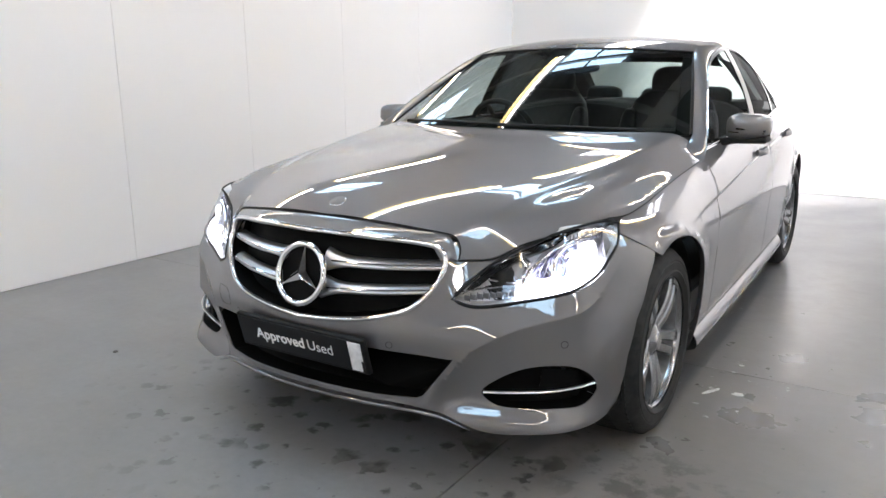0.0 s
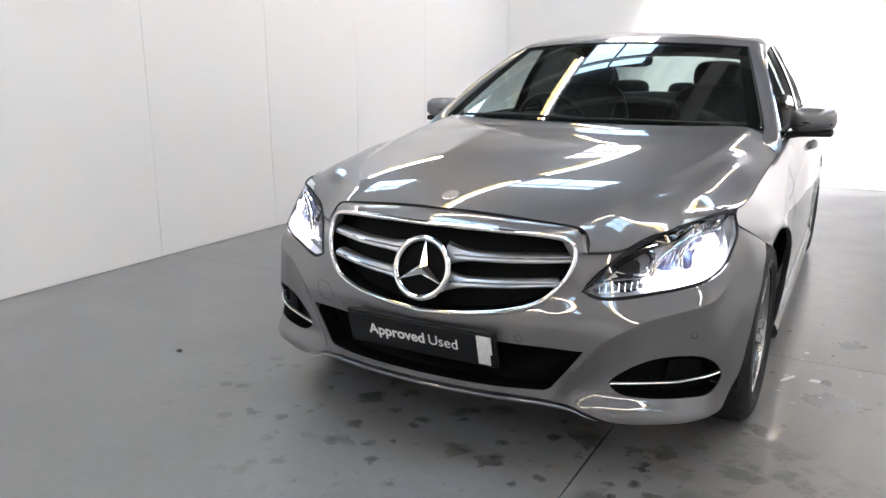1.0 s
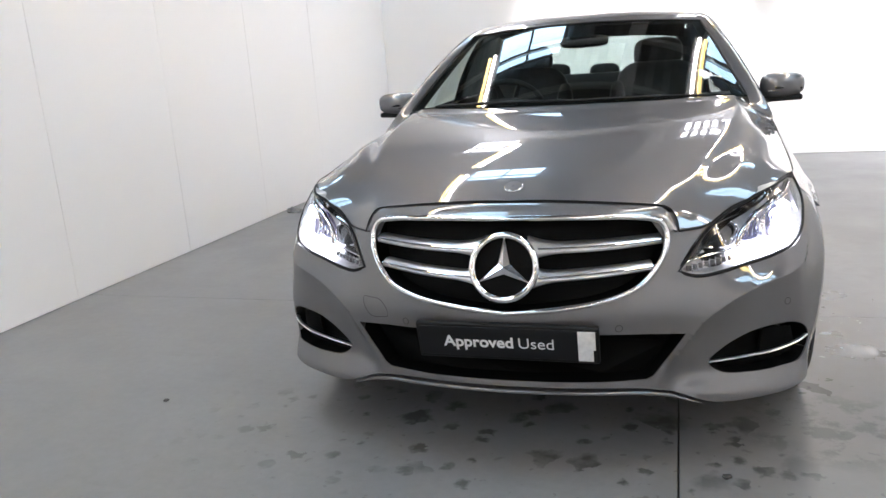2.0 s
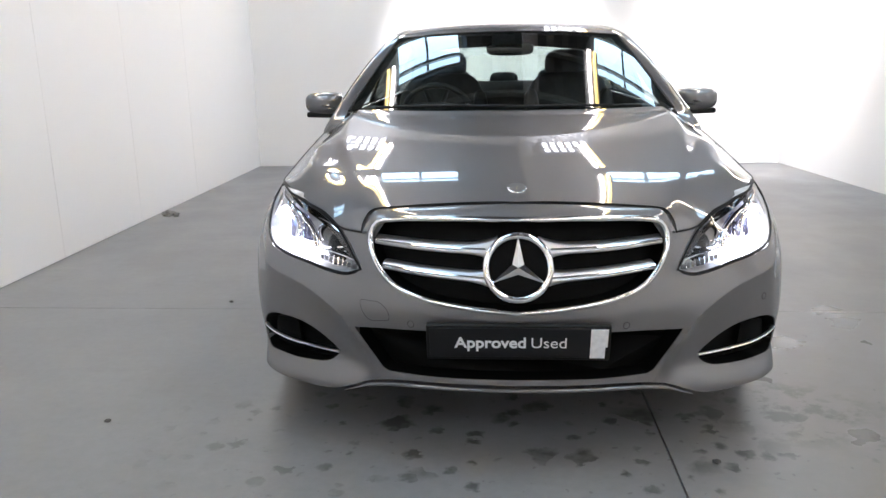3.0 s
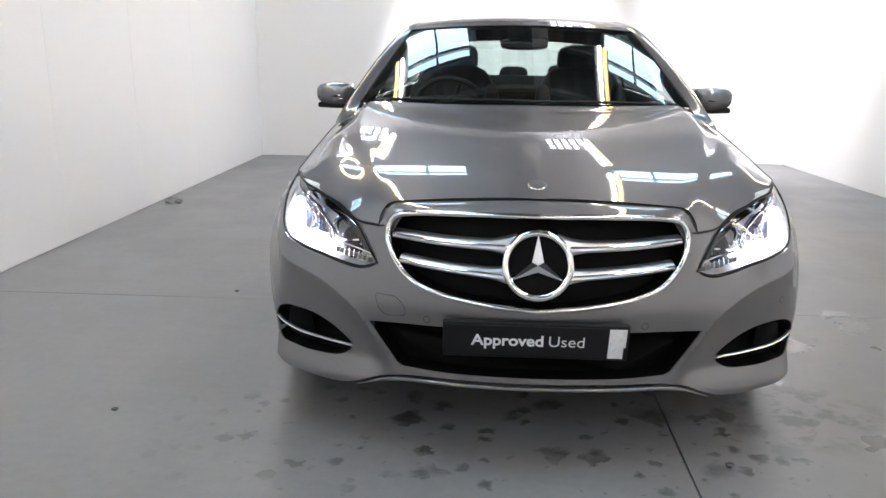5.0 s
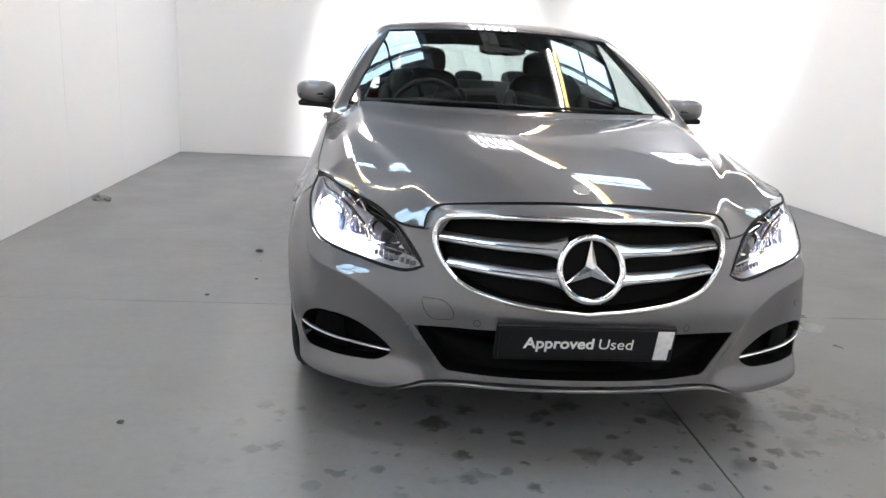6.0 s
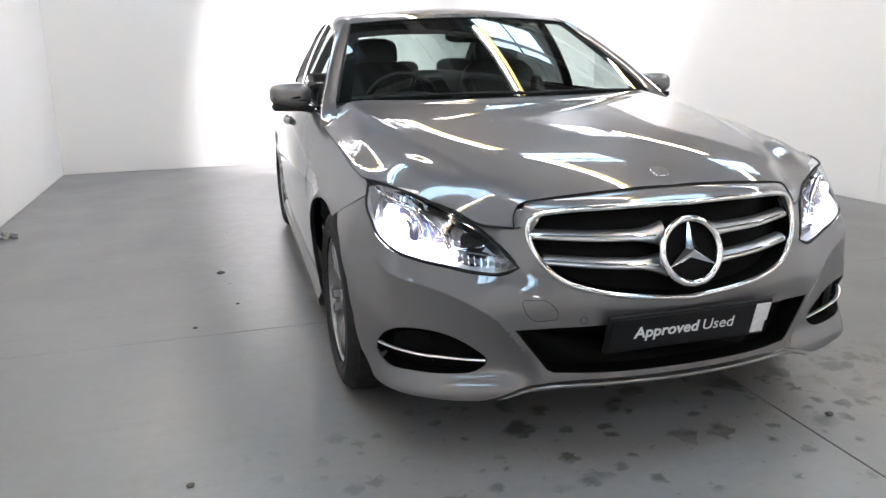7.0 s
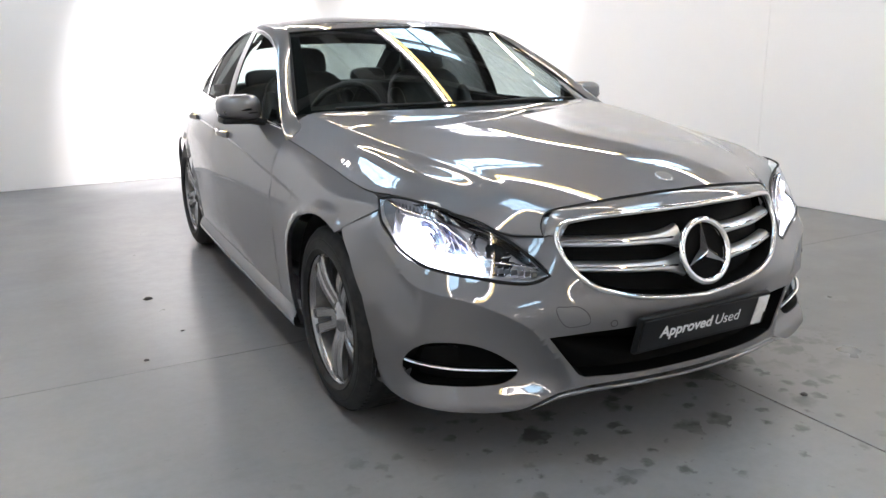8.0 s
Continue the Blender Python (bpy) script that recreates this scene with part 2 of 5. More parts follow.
GABLE_LIGHT = glow("bright_ribbed_sheet", (0.95, 0.97, 1.0), 4.0)
STAIN = material("dark_oil_stain", (0.06, 0.058, 0.055), 0.3)

# ---- helpers for shapes ----


def knots(xs, ys, t):
    i = min(max(bisect_right(xs, t) - 1, 0), len(xs) - 2)
    h = xs[i + 1] - xs[i]
    d = (ys[i + 1] - ys[i]) / h
    a = (d + (ys[i] - ys[i - 1]) / (xs[i] - xs[i - 1])) / 2 if i > 0 else d
    b = (d + (ys[i + 2] - ys[i + 1]) / (xs[i + 2] - xs[i + 1])) / 2 if i + 2 < len(xs) else d
    u = (t - xs[i]) / h
    if u < 0:
        return ys[i] + (t - xs[i]) * a
    if u > 1:
        return ys[i + 1] + (t - xs[i + 1]) * b
    v = u * u * (3 - 2 * u)
    return ys[i] * (1 - v) + ys[i + 1] * v + h * u * (1 - u) * (a * (1 - u) - b * u)


def bisect_right(xs, t):
    lo, hi = 0, len(xs)
    while lo < hi:
        mid = (lo + hi) // 2
        if xs[mid] <= t:
            lo = mid + 1
        else:
            hi = mid
    return lo


def curve(xs, ys):
    """A smooth function through knots; the values are numbers or points."""
    xs = [float(x) for x in xs]
    if np.ndim(ys[0]) == 0:
        ys = [float(y) for y in ys]
        return lambda t: knots(xs, ys, t)
    columns = [[float(y[k]) for y in ys] for k in range(len(ys[0]))]
    return lambda t: np.array([knots(xs, c, t) for c in columns])


def patch(us, vs, table):
    """A smooth function of two numbers through a table of values."""
    us, vs = [float(u) for u in us], [float(v) for v in vs]

    def f(u, v):
        i = min(max(bisect_right(us, u) - 1, 0), len(us) - 2)
        k = range(max(i - 1, 0), min(i + 3, len(us)))
        return knots([us[n] for n in k], [knots(vs, table[n], v) for n in k], u)
    return f


def smooth_line(points, step, closed=False):
    """Points along a smooth line through the given ones, about step apart."""
    p = np.array(points + points[:1] if closed else points, float)
    s = np.concatenate([[0], np.cumsum(np.linalg.norm(np.diff(p, axis=0), axis=1))])
    if closed:
        k = len(p) - 1
        c = curve(np.concatenate([s[-3:-1] - s[-1], s, s[1:3] + s[-1]]), np.concatenate([p[-3:-1], p, p[1:3]]))
    else:
        c = curve(s, p)
    n = max(2, int(round(s[-1] / step)))
    return [c(s[-1] * i / n) for i in range(n if closed else n + 1)]


def corner_line(points, step):
    """Points along straight pieces, about step apart, without the last."""
    out = []
    for a, b in zip(points[:-1], points[1:]):
        a, b = np.array(a, float), np.array(b, float)
        n = max(1, int(round(np.linalg.norm(b - a) / step)))
        out += [a + (b - a) * i / n for i in range(n)]
    return out


def inside(p, loops):
    hit = False
    for loop in loops:
        j = len(loop) - 1
        for i in range(len(loop)):
            a, b = loop[i], loop[j]
            if (a[1] > p[1]) != (b[1] > p[1]) and p[0] < (b[0] - a[0]) * (p[1] - a[1]) / (b[1] - a[1]) + a[0]:
                hit = not hit
            j = i
    return hit


def link(name, mesh, mat, parent=None, label=""):
    mesh.materials.append(mat)
    ob = new(name, mesh)
    if parent is not None:
        ob.parent = parent
    if label:
        ob["label"] = label
    return ob


def part(name, bm, mat, parent=None, label="", flat=False):
    mesh = bpy.data.meshes.new(name)
    bmesh.ops.recalc_face_normals(bm, faces=bm.faces[:])
    bm.to_mesh(mesh)
    bm.free()
    if not flat:
        mesh.shade_smooth()
        mesh.set_sharp_from_angle(angle=radians(38))
    return link(name, mesh, mat, parent, label)


def normal_of(fn, a, b, e=2e-4):
    da = np.array(fn(a + e, b)) - np.array(fn(a - e, b))
    db = np.array(fn(a, b + e)) - np.array(fn(a, b - e))
    n = np.cross(da, db)
    return n / (np.linalg.norm(n) + 1e-12)


def panel(name, outline, holes, fn, mat, parent, step=0.03, flange=0.014, label="", out=(0, 0, 1), shift=0.0, lines=()):
    """A curved sheet cut to an outline (with holes) on the surface fn(a, b), its edges folded inwards by flange."""
    from mathutils.geometry import delaunay_2d_cdt
    loops = [list(outline)] + [list(h) for h in holes]
    pts, edges = [], []
    for loop in loops:
        k = len(pts)
        pts += [Vector((float(q[0]), float(q[1]))) for q in loop]
        edges += [(k + i, k + (i + 1) % len(loop)) for i in range(len(loop))]
    edge_pts = np.array([(q[0], q[1]) for q in pts])
    lo, hi = edge_pts.min(0), edge_pts.max(0)
    for line in lines:
        for q in line:
            if np.min(np.sum((edge_pts - q) ** 2, axis=1)) > 1e-4 and inside((q[0], q[1]), loops):
                pts.append(Vector((float(q[0]), float(q[1]))))
    fixed = np.array([(q[0], q[1]) for q in pts])
    row, y = 0, lo[1] + step * 0.5
    while y < hi[1]:
        x = lo[0] + (0.5 if row % 2 else 0.0) * step
        while x < hi[0]:
            if np.min(np.sum((fixed - (x, y)) ** 2, axis=1)) > (0.5 * step) ** 2 and inside((x, y), loops):
                pts.append(Vector((x, y)))
            x += step
        y += step * 0.866
        row += 1
    verts, _, faces, *_ = delaunay_2d_cdt(pts, edges, [], 0, 1e-6)
    verts = [(v[0], v[1]) for v in verts]
    faces = [f for f in faces if inside((sum(verts[i][0] for i in f) / 3, sum(verts[i][1] for i in f) / 3), loops)]
    co = [np.array(fn(*v)) for v in verts]
    no = [normal_of(fn, *v) for v in verts]
    mid = sum(float(np.dot(n, out)) for n in no)
    sign = 1 if mid > 0 else -1
    no = [n * sign for n in no]
    if shift:
        co = [c + n * shift for c, n in zip(co, no)]
    tris = []
    for f in faces:
        a, b, c = (co[i] for i in f)
        tris.append(tuple(f) if np.dot(np.cross(b - a, c - a), no[f[0]]) > 0 else tuple(reversed(f)))
    if flange:
        count = {}
        for f in tris:
            for i in range(3):
                a, b = f[i], f[(i + 1) % 3]
                count[(a, b)] = count.get((a, b), 0) + 1
        rim = [e for e in count if (e[1], e[0]) not in count]
        top, low = {}, {}
        for a, b in rim:
            for i in (a, b):
                if i not in top:
                    top[i], low[i] = len(co), len(co) + 1
                    co += [co[i], co[i] - no[i] * flange]
                    side = np.cross(co[b] - co[a], no[i])
                    side = side / (np.linalg.norm(side) + 1e-12)
                    no += [side, side]
            tris.append((top[a], low[a], low[b], top[b]))
    mesh = bpy.data.meshes.new(name)
    mesh.from_pydata([tuple(c) for c in co], [], tris)
    mesh.shade_smooth()
    mesh.normals_split_custom_set_from_vertices([tuple(n) for n in no])
    return link(name, mesh, mat, parent, label)


def loft(name, rows, mat, parent=None, label="", closed=False, cap=False, flip=False):
    """A sheet through rows of points of equal length."""
    bm = bmesh.new()
    vs = [[bm.verts.new(tuple(q)) for q in r] for r in rows]
    n = len(rows[0])
    for a, b in zip(vs[:-1], vs[1:]):
        for i in range(n if closed else n - 1):
            j = (i + 1) % n
            bm.faces.new((a[i], a[j], b[j], b[i]))
    if cap:
        bm.faces.new(vs[0])
        bm.faces.new(list(reversed(vs[-1])))
    return part(name, bm, mat, parent, label)


def tube_mesh(bm, line, radius, sides=8, closed=False, squash=(1, 1), up=(0, 0, 1)):
    line = [np.array(q, float) for q in line]
    n, rings = len(line), []
    for i, q in enumerate(line):
        a = line[(i - 1) % n] if closed or i else q
        b = line[(i + 1) % n] if closed or i < n - 1 else q
        t = (b - a) / (np.linalg.norm(b - a) + 1e-12)
        s = np.cross(t, up)
        s /= np.linalg.norm(s) + 1e-12
        w = np.cross(s, t)
        r = radius(i / max(1, n - 1)) if callable(radius) else radius
        rings.append([bm.verts.new(tuple(q + (s * math.cos(k * math.tau / sides) * squash[0] + w * math.sin(k * math.tau / sides) * squash[1]) * r)) for k in range(sides)])
    for i in range(n if closed else n - 1):
        a, b = rings[i], rings[(i + 1) % n]
        for k in range(sides):
            bm.faces.new((a[k], a[(k + 1) % sides], b[(k + 1) % sides], b[k]))
    if not closed:
        bm.faces.new(rings[0])
        bm.faces.new(list(reversed(rings[-1])))


def tube(name, line, radius, mat, parent=None, label="", **more):
    bm = bmesh.new()
    tube_mesh(bm, line, radius, **more)
    return part(name, bm, mat, parent, label)


def box_mesh(bm, lo, hi, bevel=0.0, m=None):
    made = bmesh.ops.create_cube(bm, size=1)["verts"]
    lo, hi = Vector(lo), Vector(hi)
    for v in made:
        v.co = Vector([(lo[i] + hi[i]) / 2 + v.co[i] * (hi[i] - lo[i]) for i in range(3)])
    if bevel:
        edges = list({e for v in made for e in v.link_edges})
        made = bmesh.ops.bevel(bm, geom=edges, offset=bevel, segments=3, affect="EDGES", profile=0.5)["verts"]
    if m is not None:
        for v in set(made):
            v.co = m @ v.co


def block(name, lo, hi, mat, parent=None, label="", bevel=0.0, m=None):
    bm = bmesh.new()
    box_mesh(bm, lo, hi, bevel, m)
    return part(name, bm, mat, parent, label)


def lathe_mesh(bm, profile, segments, m, closed=False):
    """Turns (radius, along) pairs round the x axis."""
    rings = []
    for k in range(segments):
        c, s = math.cos(k * math.tau / segments), math.sin(k * math.tau / segments)
        rings.append([bm.verts.new(m @ Vector((h, r * c, r * s))) for r, h in profile])
    n = len(profile)
    for k in range(segments):
        a, b = rings[k], rings[(k + 1) % segments]
        for i in range(n if closed else n - 1):
            j = (i + 1) % n
            bm.faces.new((a[i], a[j], b[j], b[i]))


def lathe(name, profile, segments, m, mat, parent=None, label="", closed=False):
    bm = bmesh.new()
    lathe_mesh(bm, profile, segments, m, closed)
    bmesh.ops.remove_doubles(bm, verts=bm.verts[:], dist=1e-5)
    return part(name, bm, mat, parent, label)


def blob(name, size, centre, mat, parent=None, label="", power=2.6, turn=(0, 0, 0), shape=None):
    """A rounded body: a superellipsoid, bent further by shape."""
    bm = bmesh.new()
    bmesh.ops.create_uvsphere(bm, u_segments=28, v_segments=18, radius=1)
    m = pose(*centre, *turn)
    for v in bm.verts:
        q = v.co.normalized()
        k = (abs(q.x) ** power + abs(q.y) ** power + abs(q.z) ** power) ** (-1 / power)
        q = Vector((q.x * k, q.y * k, q.z * k))
        if shape:
            q = shape(q)
        v.co = m @ Vector((q.x * size[0], q.y * size[1], q.z * size[2]))
    return part(name, bm, mat, parent, label)


# ---- setting ----
bm = bmesh.new()
box_mesh(bm, (-5, -7, -0.3), (6, 8.2, -0.012))
floor = tagged(part("floor", bm, STAIN, flat=True), "scuffed grey painted concrete floor with dark stains", "floor", kind="structure")
for lo, hi in (((-5, 1.5015, -0.2), (6, 8.2, 0)), ((-5, -7, -0.2), (0.4868, 1.4985, 0)), ((0.4932, -7, -0.2), (6, 1.4985, 0))):
    bm = bmesh.new()
    box_mesh(bm, lo, hi, 0.0012)
    part("floor_slab", bm, FLOOR, floor, flat=True)

WALL_H = 2.3


def wall(name, a, b, seams, label):
    """A wall of tall boards between two plan points; seams in metres from a."""
    a, b = Vector((*a, 0)), Vector((*b, 0))
    along = (b - a).normalized()
    side = Vector((-along.y, along.x, 0))
    m = Matrix(((along.x, side.x, 0, a.x), (along.y, side.y, 0, a.y), (0, 0, 1, 0), (0, 0, 0, 1)))
    long = (b - a).length
    bm = bmesh.new()
    box_mesh(bm, (0, 0.012, 0), (long, 0.12, WALL_H), 0, m)
    base = tagged(part(name, bm, WALL, flat=True), label, "wall", kind="structure")
    cuts = [0.0, *seams, long]
    for u, w in zip(cuts[:-1], cuts[1:]):
        bm = bmesh.new()
        box_mesh(bm, (u + 0.0014, 0, 0.004), (w - 0.0014, 0.0118, WALL_H - 0.002), 0.0005, m)
        part("wall_board", bm, WALL, base, flat=True)
    return base


wall("wall_west", (-3.02, -6.2), (-2.75, 6.55), [1.85, 2.94, 4.03, 5.12, 6.2, 7.6, 8.69, 9.78, 10.9], "white painted board wall with fine upright seams")
wall("wall_north", (-2.75, 6.55), (3.06, 6.55), [], "white painted back wall in bright light")
wall("wall_east", (3.06, 6.55), (4.5, -6.2), [3.85, 7.2, 10.0], "white painted board wall with fine upright seams")

# ---- roof of the hall ----
ROOF_Z = 5.2
STRIPS = (-2.35, 1.75, 6.3, -7.0)
SKYLIGHTS = [(x, y) for y in (5.65, 0.1, -5.4, -10.9) for x in (-1.6, 2.6, 6.9, -5.9)]


def rooflight(x, y):
    top = tagged(new("rooflight"), "pale blue translucent rooflight with a dark glazing bar", "rooflight", "rooflights in the roof")
    top.location = (x, y, ROOF_Z - 0.12)
    for i in (-1, 1):
        for k in (-1, 1):
            block("pane", (i * 0.355 - 0.335, k * 0.345 - 0.335, 0), (i * 0.355 + 0.335, k * 0.345 + 0.335, 0.01), SKYLIGHT, top)
    block("glazing_bar", (-0.02, -0.68, -0.03), (0.02, 0.68, 0.012), BLACK, top)
    bm = bmesh.new()
    for s in (-1, 1):
        box_mesh(bm, (s * 0.72 - 0.03, -0.74, -0.02), (s * 0.72 + 0.03, 0.74, 0.05))
        box_mesh(bm, (-0.69, s * 0.71 - 0.03, -0.02), (0.69, s * 0.71 + 0.03, 0.05))
    part("frame", bm, GALV, top)
    return top


first = rooflight(*SKYLIGHTS[0])
for x, y in SKYLIGHTS[1:]:
    copy_thing(first, pose(x, y, ROOF_Z - 0.12))


def strip_light(x, y, long):
    top = tagged(new("strip_light"), "long twin fluorescent strip light under the roof", "strip light", "strip lights under the roof")
    top.location = (x, y, ROOF_Z - 0.35)
    block("tray", (-0.15, -long / 2, 0), (0.15, long / 2, 0.06), GALV, top, bevel=0.005)
    for dx, mat, n in ((-0.05, TUBE, "tube"), (0.075, TUBE_WARM, "warm_tube")):
        tube(n, [(dx, -long / 2 + 0.03, -0.03), (dx, long / 2 - 0.03, -0.03)], 0.035, mat, top)
    for s in (-1, 1):
        tube("hanger", [(0, s * long * 0.4, 0.05), (0, s * long * 0.4, 0.35)], 0.006, GALV, top)
    return top


first = strip_light(STRIPS[0], -1.45, 4.4)
first.matrix_basis = pose(STRIPS[0], -1.45, ROOF_Z - 0.35, 0, 0, 180)
for x in STRIPS:
    for y in (-15.85, -11.05, -6.25, -1.45, 3.35, 8.9):
        if (x, y) != (STRIPS[0], -1.45):
            copy_thing(first, pose(x, y, ROOF_Z - 0.35, 0, 0, 180 if x < 0 else 0))

# ribbed translucent sheets at the far end of the roof
for x in (-3.05, 1.48, 5.9):
    top = tagged(new("ribbed_roof_sheet"), "bright ribbed translucent sheet in the roof", "roof sheet", "ribbed sheets in the roof")
    top.location = (x, 11.6, ROOF_Z - 0.12)
    for k in range(6):
        block("rib", (-0.50 + 0.175 * k, -1.0, 0), (-0.40 + 0.175 * k, 0.95, 0.03), GABLE_LIGHT, top, bevel=0.008)

# pale trunking along the roof
bm = bmesh.new()
box_mesh(bm, (0.37, -17.9, ROOF_Z - 0.34), (0.67, 12.6, ROOF_Z - 0.22), 0.015)
tagged(part("roof_trunking", bm, varied("pale_grey_trunking", (0.30, 0.30, 0.30), (0.40, 0.40, 0.40), 4.0, 0.5)), "long pale grey trunking under the roof", "trunking")

# corrugated sheet roof over everything
bm = bmesh.new()
xs = np.arange(-9, 10.01, 0.0825)
rows = [[bm.verts.new((x, y, ROOF_Z + 0.045 * math.sin(x / 0.33 * math.tau) + 0.02)) for x in xs] for y in (-18, -8, 3, 12.7)]
for a, b in zip(rows[:-1], rows[1:]):
    for i in range(len(xs) - 1):
        bm.faces.new((a[i], a[i + 1], b[i + 1], b[i]))
tagged(part("ceiling", bm, ROOF_SHEET, flat=True), "dark corrugated hall roof on steel purlins", "ceiling", kind="structure")
first = None
for y in np.arange(-17.25, 12.6, 1.5):
    if first is None:
        bm = bmesh.new()
        box_mesh(bm, (-9, -0.03, 0.0), (10, 0.03, 0.17))
        box_mesh(bm, (-9, -0.03, -0.008), (10, 0.07, 0.0))
        first = tagged(part("purlin", bm, GALV, flat=True), "long galvanised steel purlin under the roof", "purlin", "purlins under the roof")
        first.location = (0, y, ROOF_Z - 0.2)
    else:
        copy_thing(first, pose(0, y, ROOF_Z - 0.2))
# unseen shell beyond the partition walls, added pale to throw light onto the nose
bm = bmesh.new()
box_mesh(bm, (-9, -18, -0.3), (10, 12.7, -0.03))
for lo, hi in (((-9.2, -18, -0.3), (-9, 12.7, 5.5)), ((10, -18, -0.3), (10.2, 12.7, 5.5)), ((-9, 12.7, -0.3), (10, 12.9, 5.5)), ((-9, -18.2, -0.3), (10, -18, 5.5))):
    box_mesh(bm, lo, hi)
tagged(part("hall_shell", bm, varied("pale_bounce_cladding", (0.6, 0.6, 0.6), (0.7, 0.7, 0.7), 1.5, 0.6), flat=True), "unseen plain shell round the bay, pale to throw light back", "wall", kind="structure")

# ---- the car: surfaces ----
PLAN = [(0, -0.030), (0.15, -0.022), (0.29, 0), (0.41, 0.038), (0.51, 0.070), (0.602, 0.108), (0.706, 0.152), (0.798, 0.202), (0.862, 0.268), (0.906, 0.375), (0.935, 0.50), (0.950, 0.62), (0.957, 0.75)]
_p = np.array(PLAN)
_s = [0.0000, 0.1502, 0.2919, 0.4184, 0.5254, 0.6309, 0.7541, 0.8681, 0.9650, 1.0626, 1.1670, 1.2682, 1.3884]
plan_at = curve(_s, _p)
nose_in = patch([0, 0.42, 0.72, 0.98, 1.15, 1.4], [0.17, 0.25, 0.32, 0.42, 0.50, 0.60, 0.70, 0.80, 0.88], [
    [0.04, 0.01, 0.015, 0.008, 0.0, 0.018, 0.045, 0.085, 0.14],
    [0.03, 0.006, 0.01, 0.008, 0.005, 0.032, 0.060, 0.094, 0.15],
    [0.012, 0.000, 0.000, 0.006, 0.024, 0.068, 0.122, 0.186, 0.25],
    [0.018, 0.000, -0.004, -0.010, 0.002, 0.034, 0.074, 0.128, 0.18],
    [0.085, 0.045, 0.018, 0.003, 0.000, 0.010, 0.042, 0.106, 0.165],
    [0.085, 0.045, 0.02, 0.006, 0.0, 0.004, 0.03, 0.10, 0.16]])


bumper_crease = curve([0.40, 0.44, 0.575, 0.65, 0.74, 0.83, 0.91, 0.975, 1.01, 1.06, 1.12], [0.250, 0.292, 0.452, 0.495, 0.530, 0.555, 0.572, 0.596, 0.632, 0.675, 0.72])


def ease(t):
    t = min(max(t, 0.0), 1.0)
    return t * t * (3 - 2 * t)


def hollow(a, z):
    """The hollow round the fog lamps: sharp along the bumper's crease, rolling out again above the flared lip."""
    t = min(max((bumper_crease(a) - z) / 0.16, 0.0), 1.0)
    return 0.036 * (1 - (1 - t) ** 2) * ease((z - 0.200) / 0.105) * ease((1.17 - a) / 0.28) * ease((a - 0.41) / 0.09)


def nose(a, z, inwards=0.0):
    """The front of the car: a metres round from the middle, z up."""
    s, a = (1 if a >= 0 else -1), abs(a)
    o = nose_in(a, z) + hollow(a, z) + inwards
    a += 0.034 * ease((a - 0.70) / 0.2) * ease((1.2 - a) / 0.12) * ease((z - 0.55) / 0.08)
    q = plan_at(a)
    t = plan_at(a + 1e-3) - plan_at(max(a - 1e-3, 0.0)) if a > 1e-3 else np.array([1.0, 0.0])
    t = t / np.linalg.norm(t)
    return np.array([s * (q[0] - t[1] * o), q[1] + t[0] * o, z])


side_at = patch([0.50, 0.82, 1.4, 2.1, 3.0, 3.6, 4.2, 4.7], [0.20, 0.30, 0.45, 0.60, 0.70, 0.80, 0.88, 0.96], [
    [0.860, 0.905, 0.925, 0.922, 0.895, 0.835, 0.780, 0.740],
    [0.900, 0.925, 0.948, 0.956, 0.941, 0.883, 0.822, 0.770],
    [0.900, 0.918, 0.932, 0.940, 0.935, 0.910, 0.873, 0.817],
    [0.885, 0.905, 0.920, 0.930, 0.928, 0.915, 0.888, 0.835],
    [0.860, 0.880, 0.894, 0.904, 0.902, 0.890, 0.862, 0.805],
    [0.832, 0.852, 0.868, 0.876, 0.874, 0.860, 0.826, 0.755],
    [0.770, 0.790, 0.808, 0.815, 0.813, 0.802, 0.775, 0.715],
    [0.660, 0.680, 0.700, 0.710, 0.708, 0.698, 0.675, 0.630]])


AXLE_F, AXLE_R, HUB_Z, TYRE = 0.82, 3.56, 0.334, 0.334
ARCH = 0.375
door_crease = curve([0.9, 1.115, 1.55, 2.06, 3.4, 4.4], [0.725, 0.744, 0.785, 0.835, 0.885, 0.89])
low_crease = curve([1.1, 1.25, 2.04, 2.95, 3.5], [0.71, 0.695, 0.665, 0.600, 0.52])


def flank(y, z):
    x = side_at(y, z)
    x -= 0.007 * ease((door_crease(y) - z) / 0.02) * ease((z - door_crease(y) + 0.16) / 0.14) * ease((y - 0.95) / 0.3)
    x -= 0.006 * ease((low_crease(y) - z) / 0.03) * ease((z - 0.3) / 0.25) * ease((y - 1.1) / 0.2) * ease((3.3 - y) / 0.4)
    for y0 in (AXLE_F, AXLE_R):
        r = math.hypot(y - y0, z - HUB_Z)
        x += 0.011 * math.exp(-((r - ARCH - 0.012) / 0.020) ** 2) * ease((z - 0.15) / 0.1)
    return np.array([x, y, z])


belt = curve([1.42, 1.8, 2.4, 3.0, 3.6, 4.0, 4.3, 4.7], [0.930, 0.948, 0.963, 0.975, 0.983, 0.965, 0.935, 0.900])

# outline of a headlamp, in metres round the nose and up
LAMP_TOP = [(0.515, 0.608), (0.575, 0.657), (0.646, 0.708), (0.73, 0.745), (0.836, 0.785), (0.957, 0.806), (1.085, 0.815), (1.180, 0.802)]
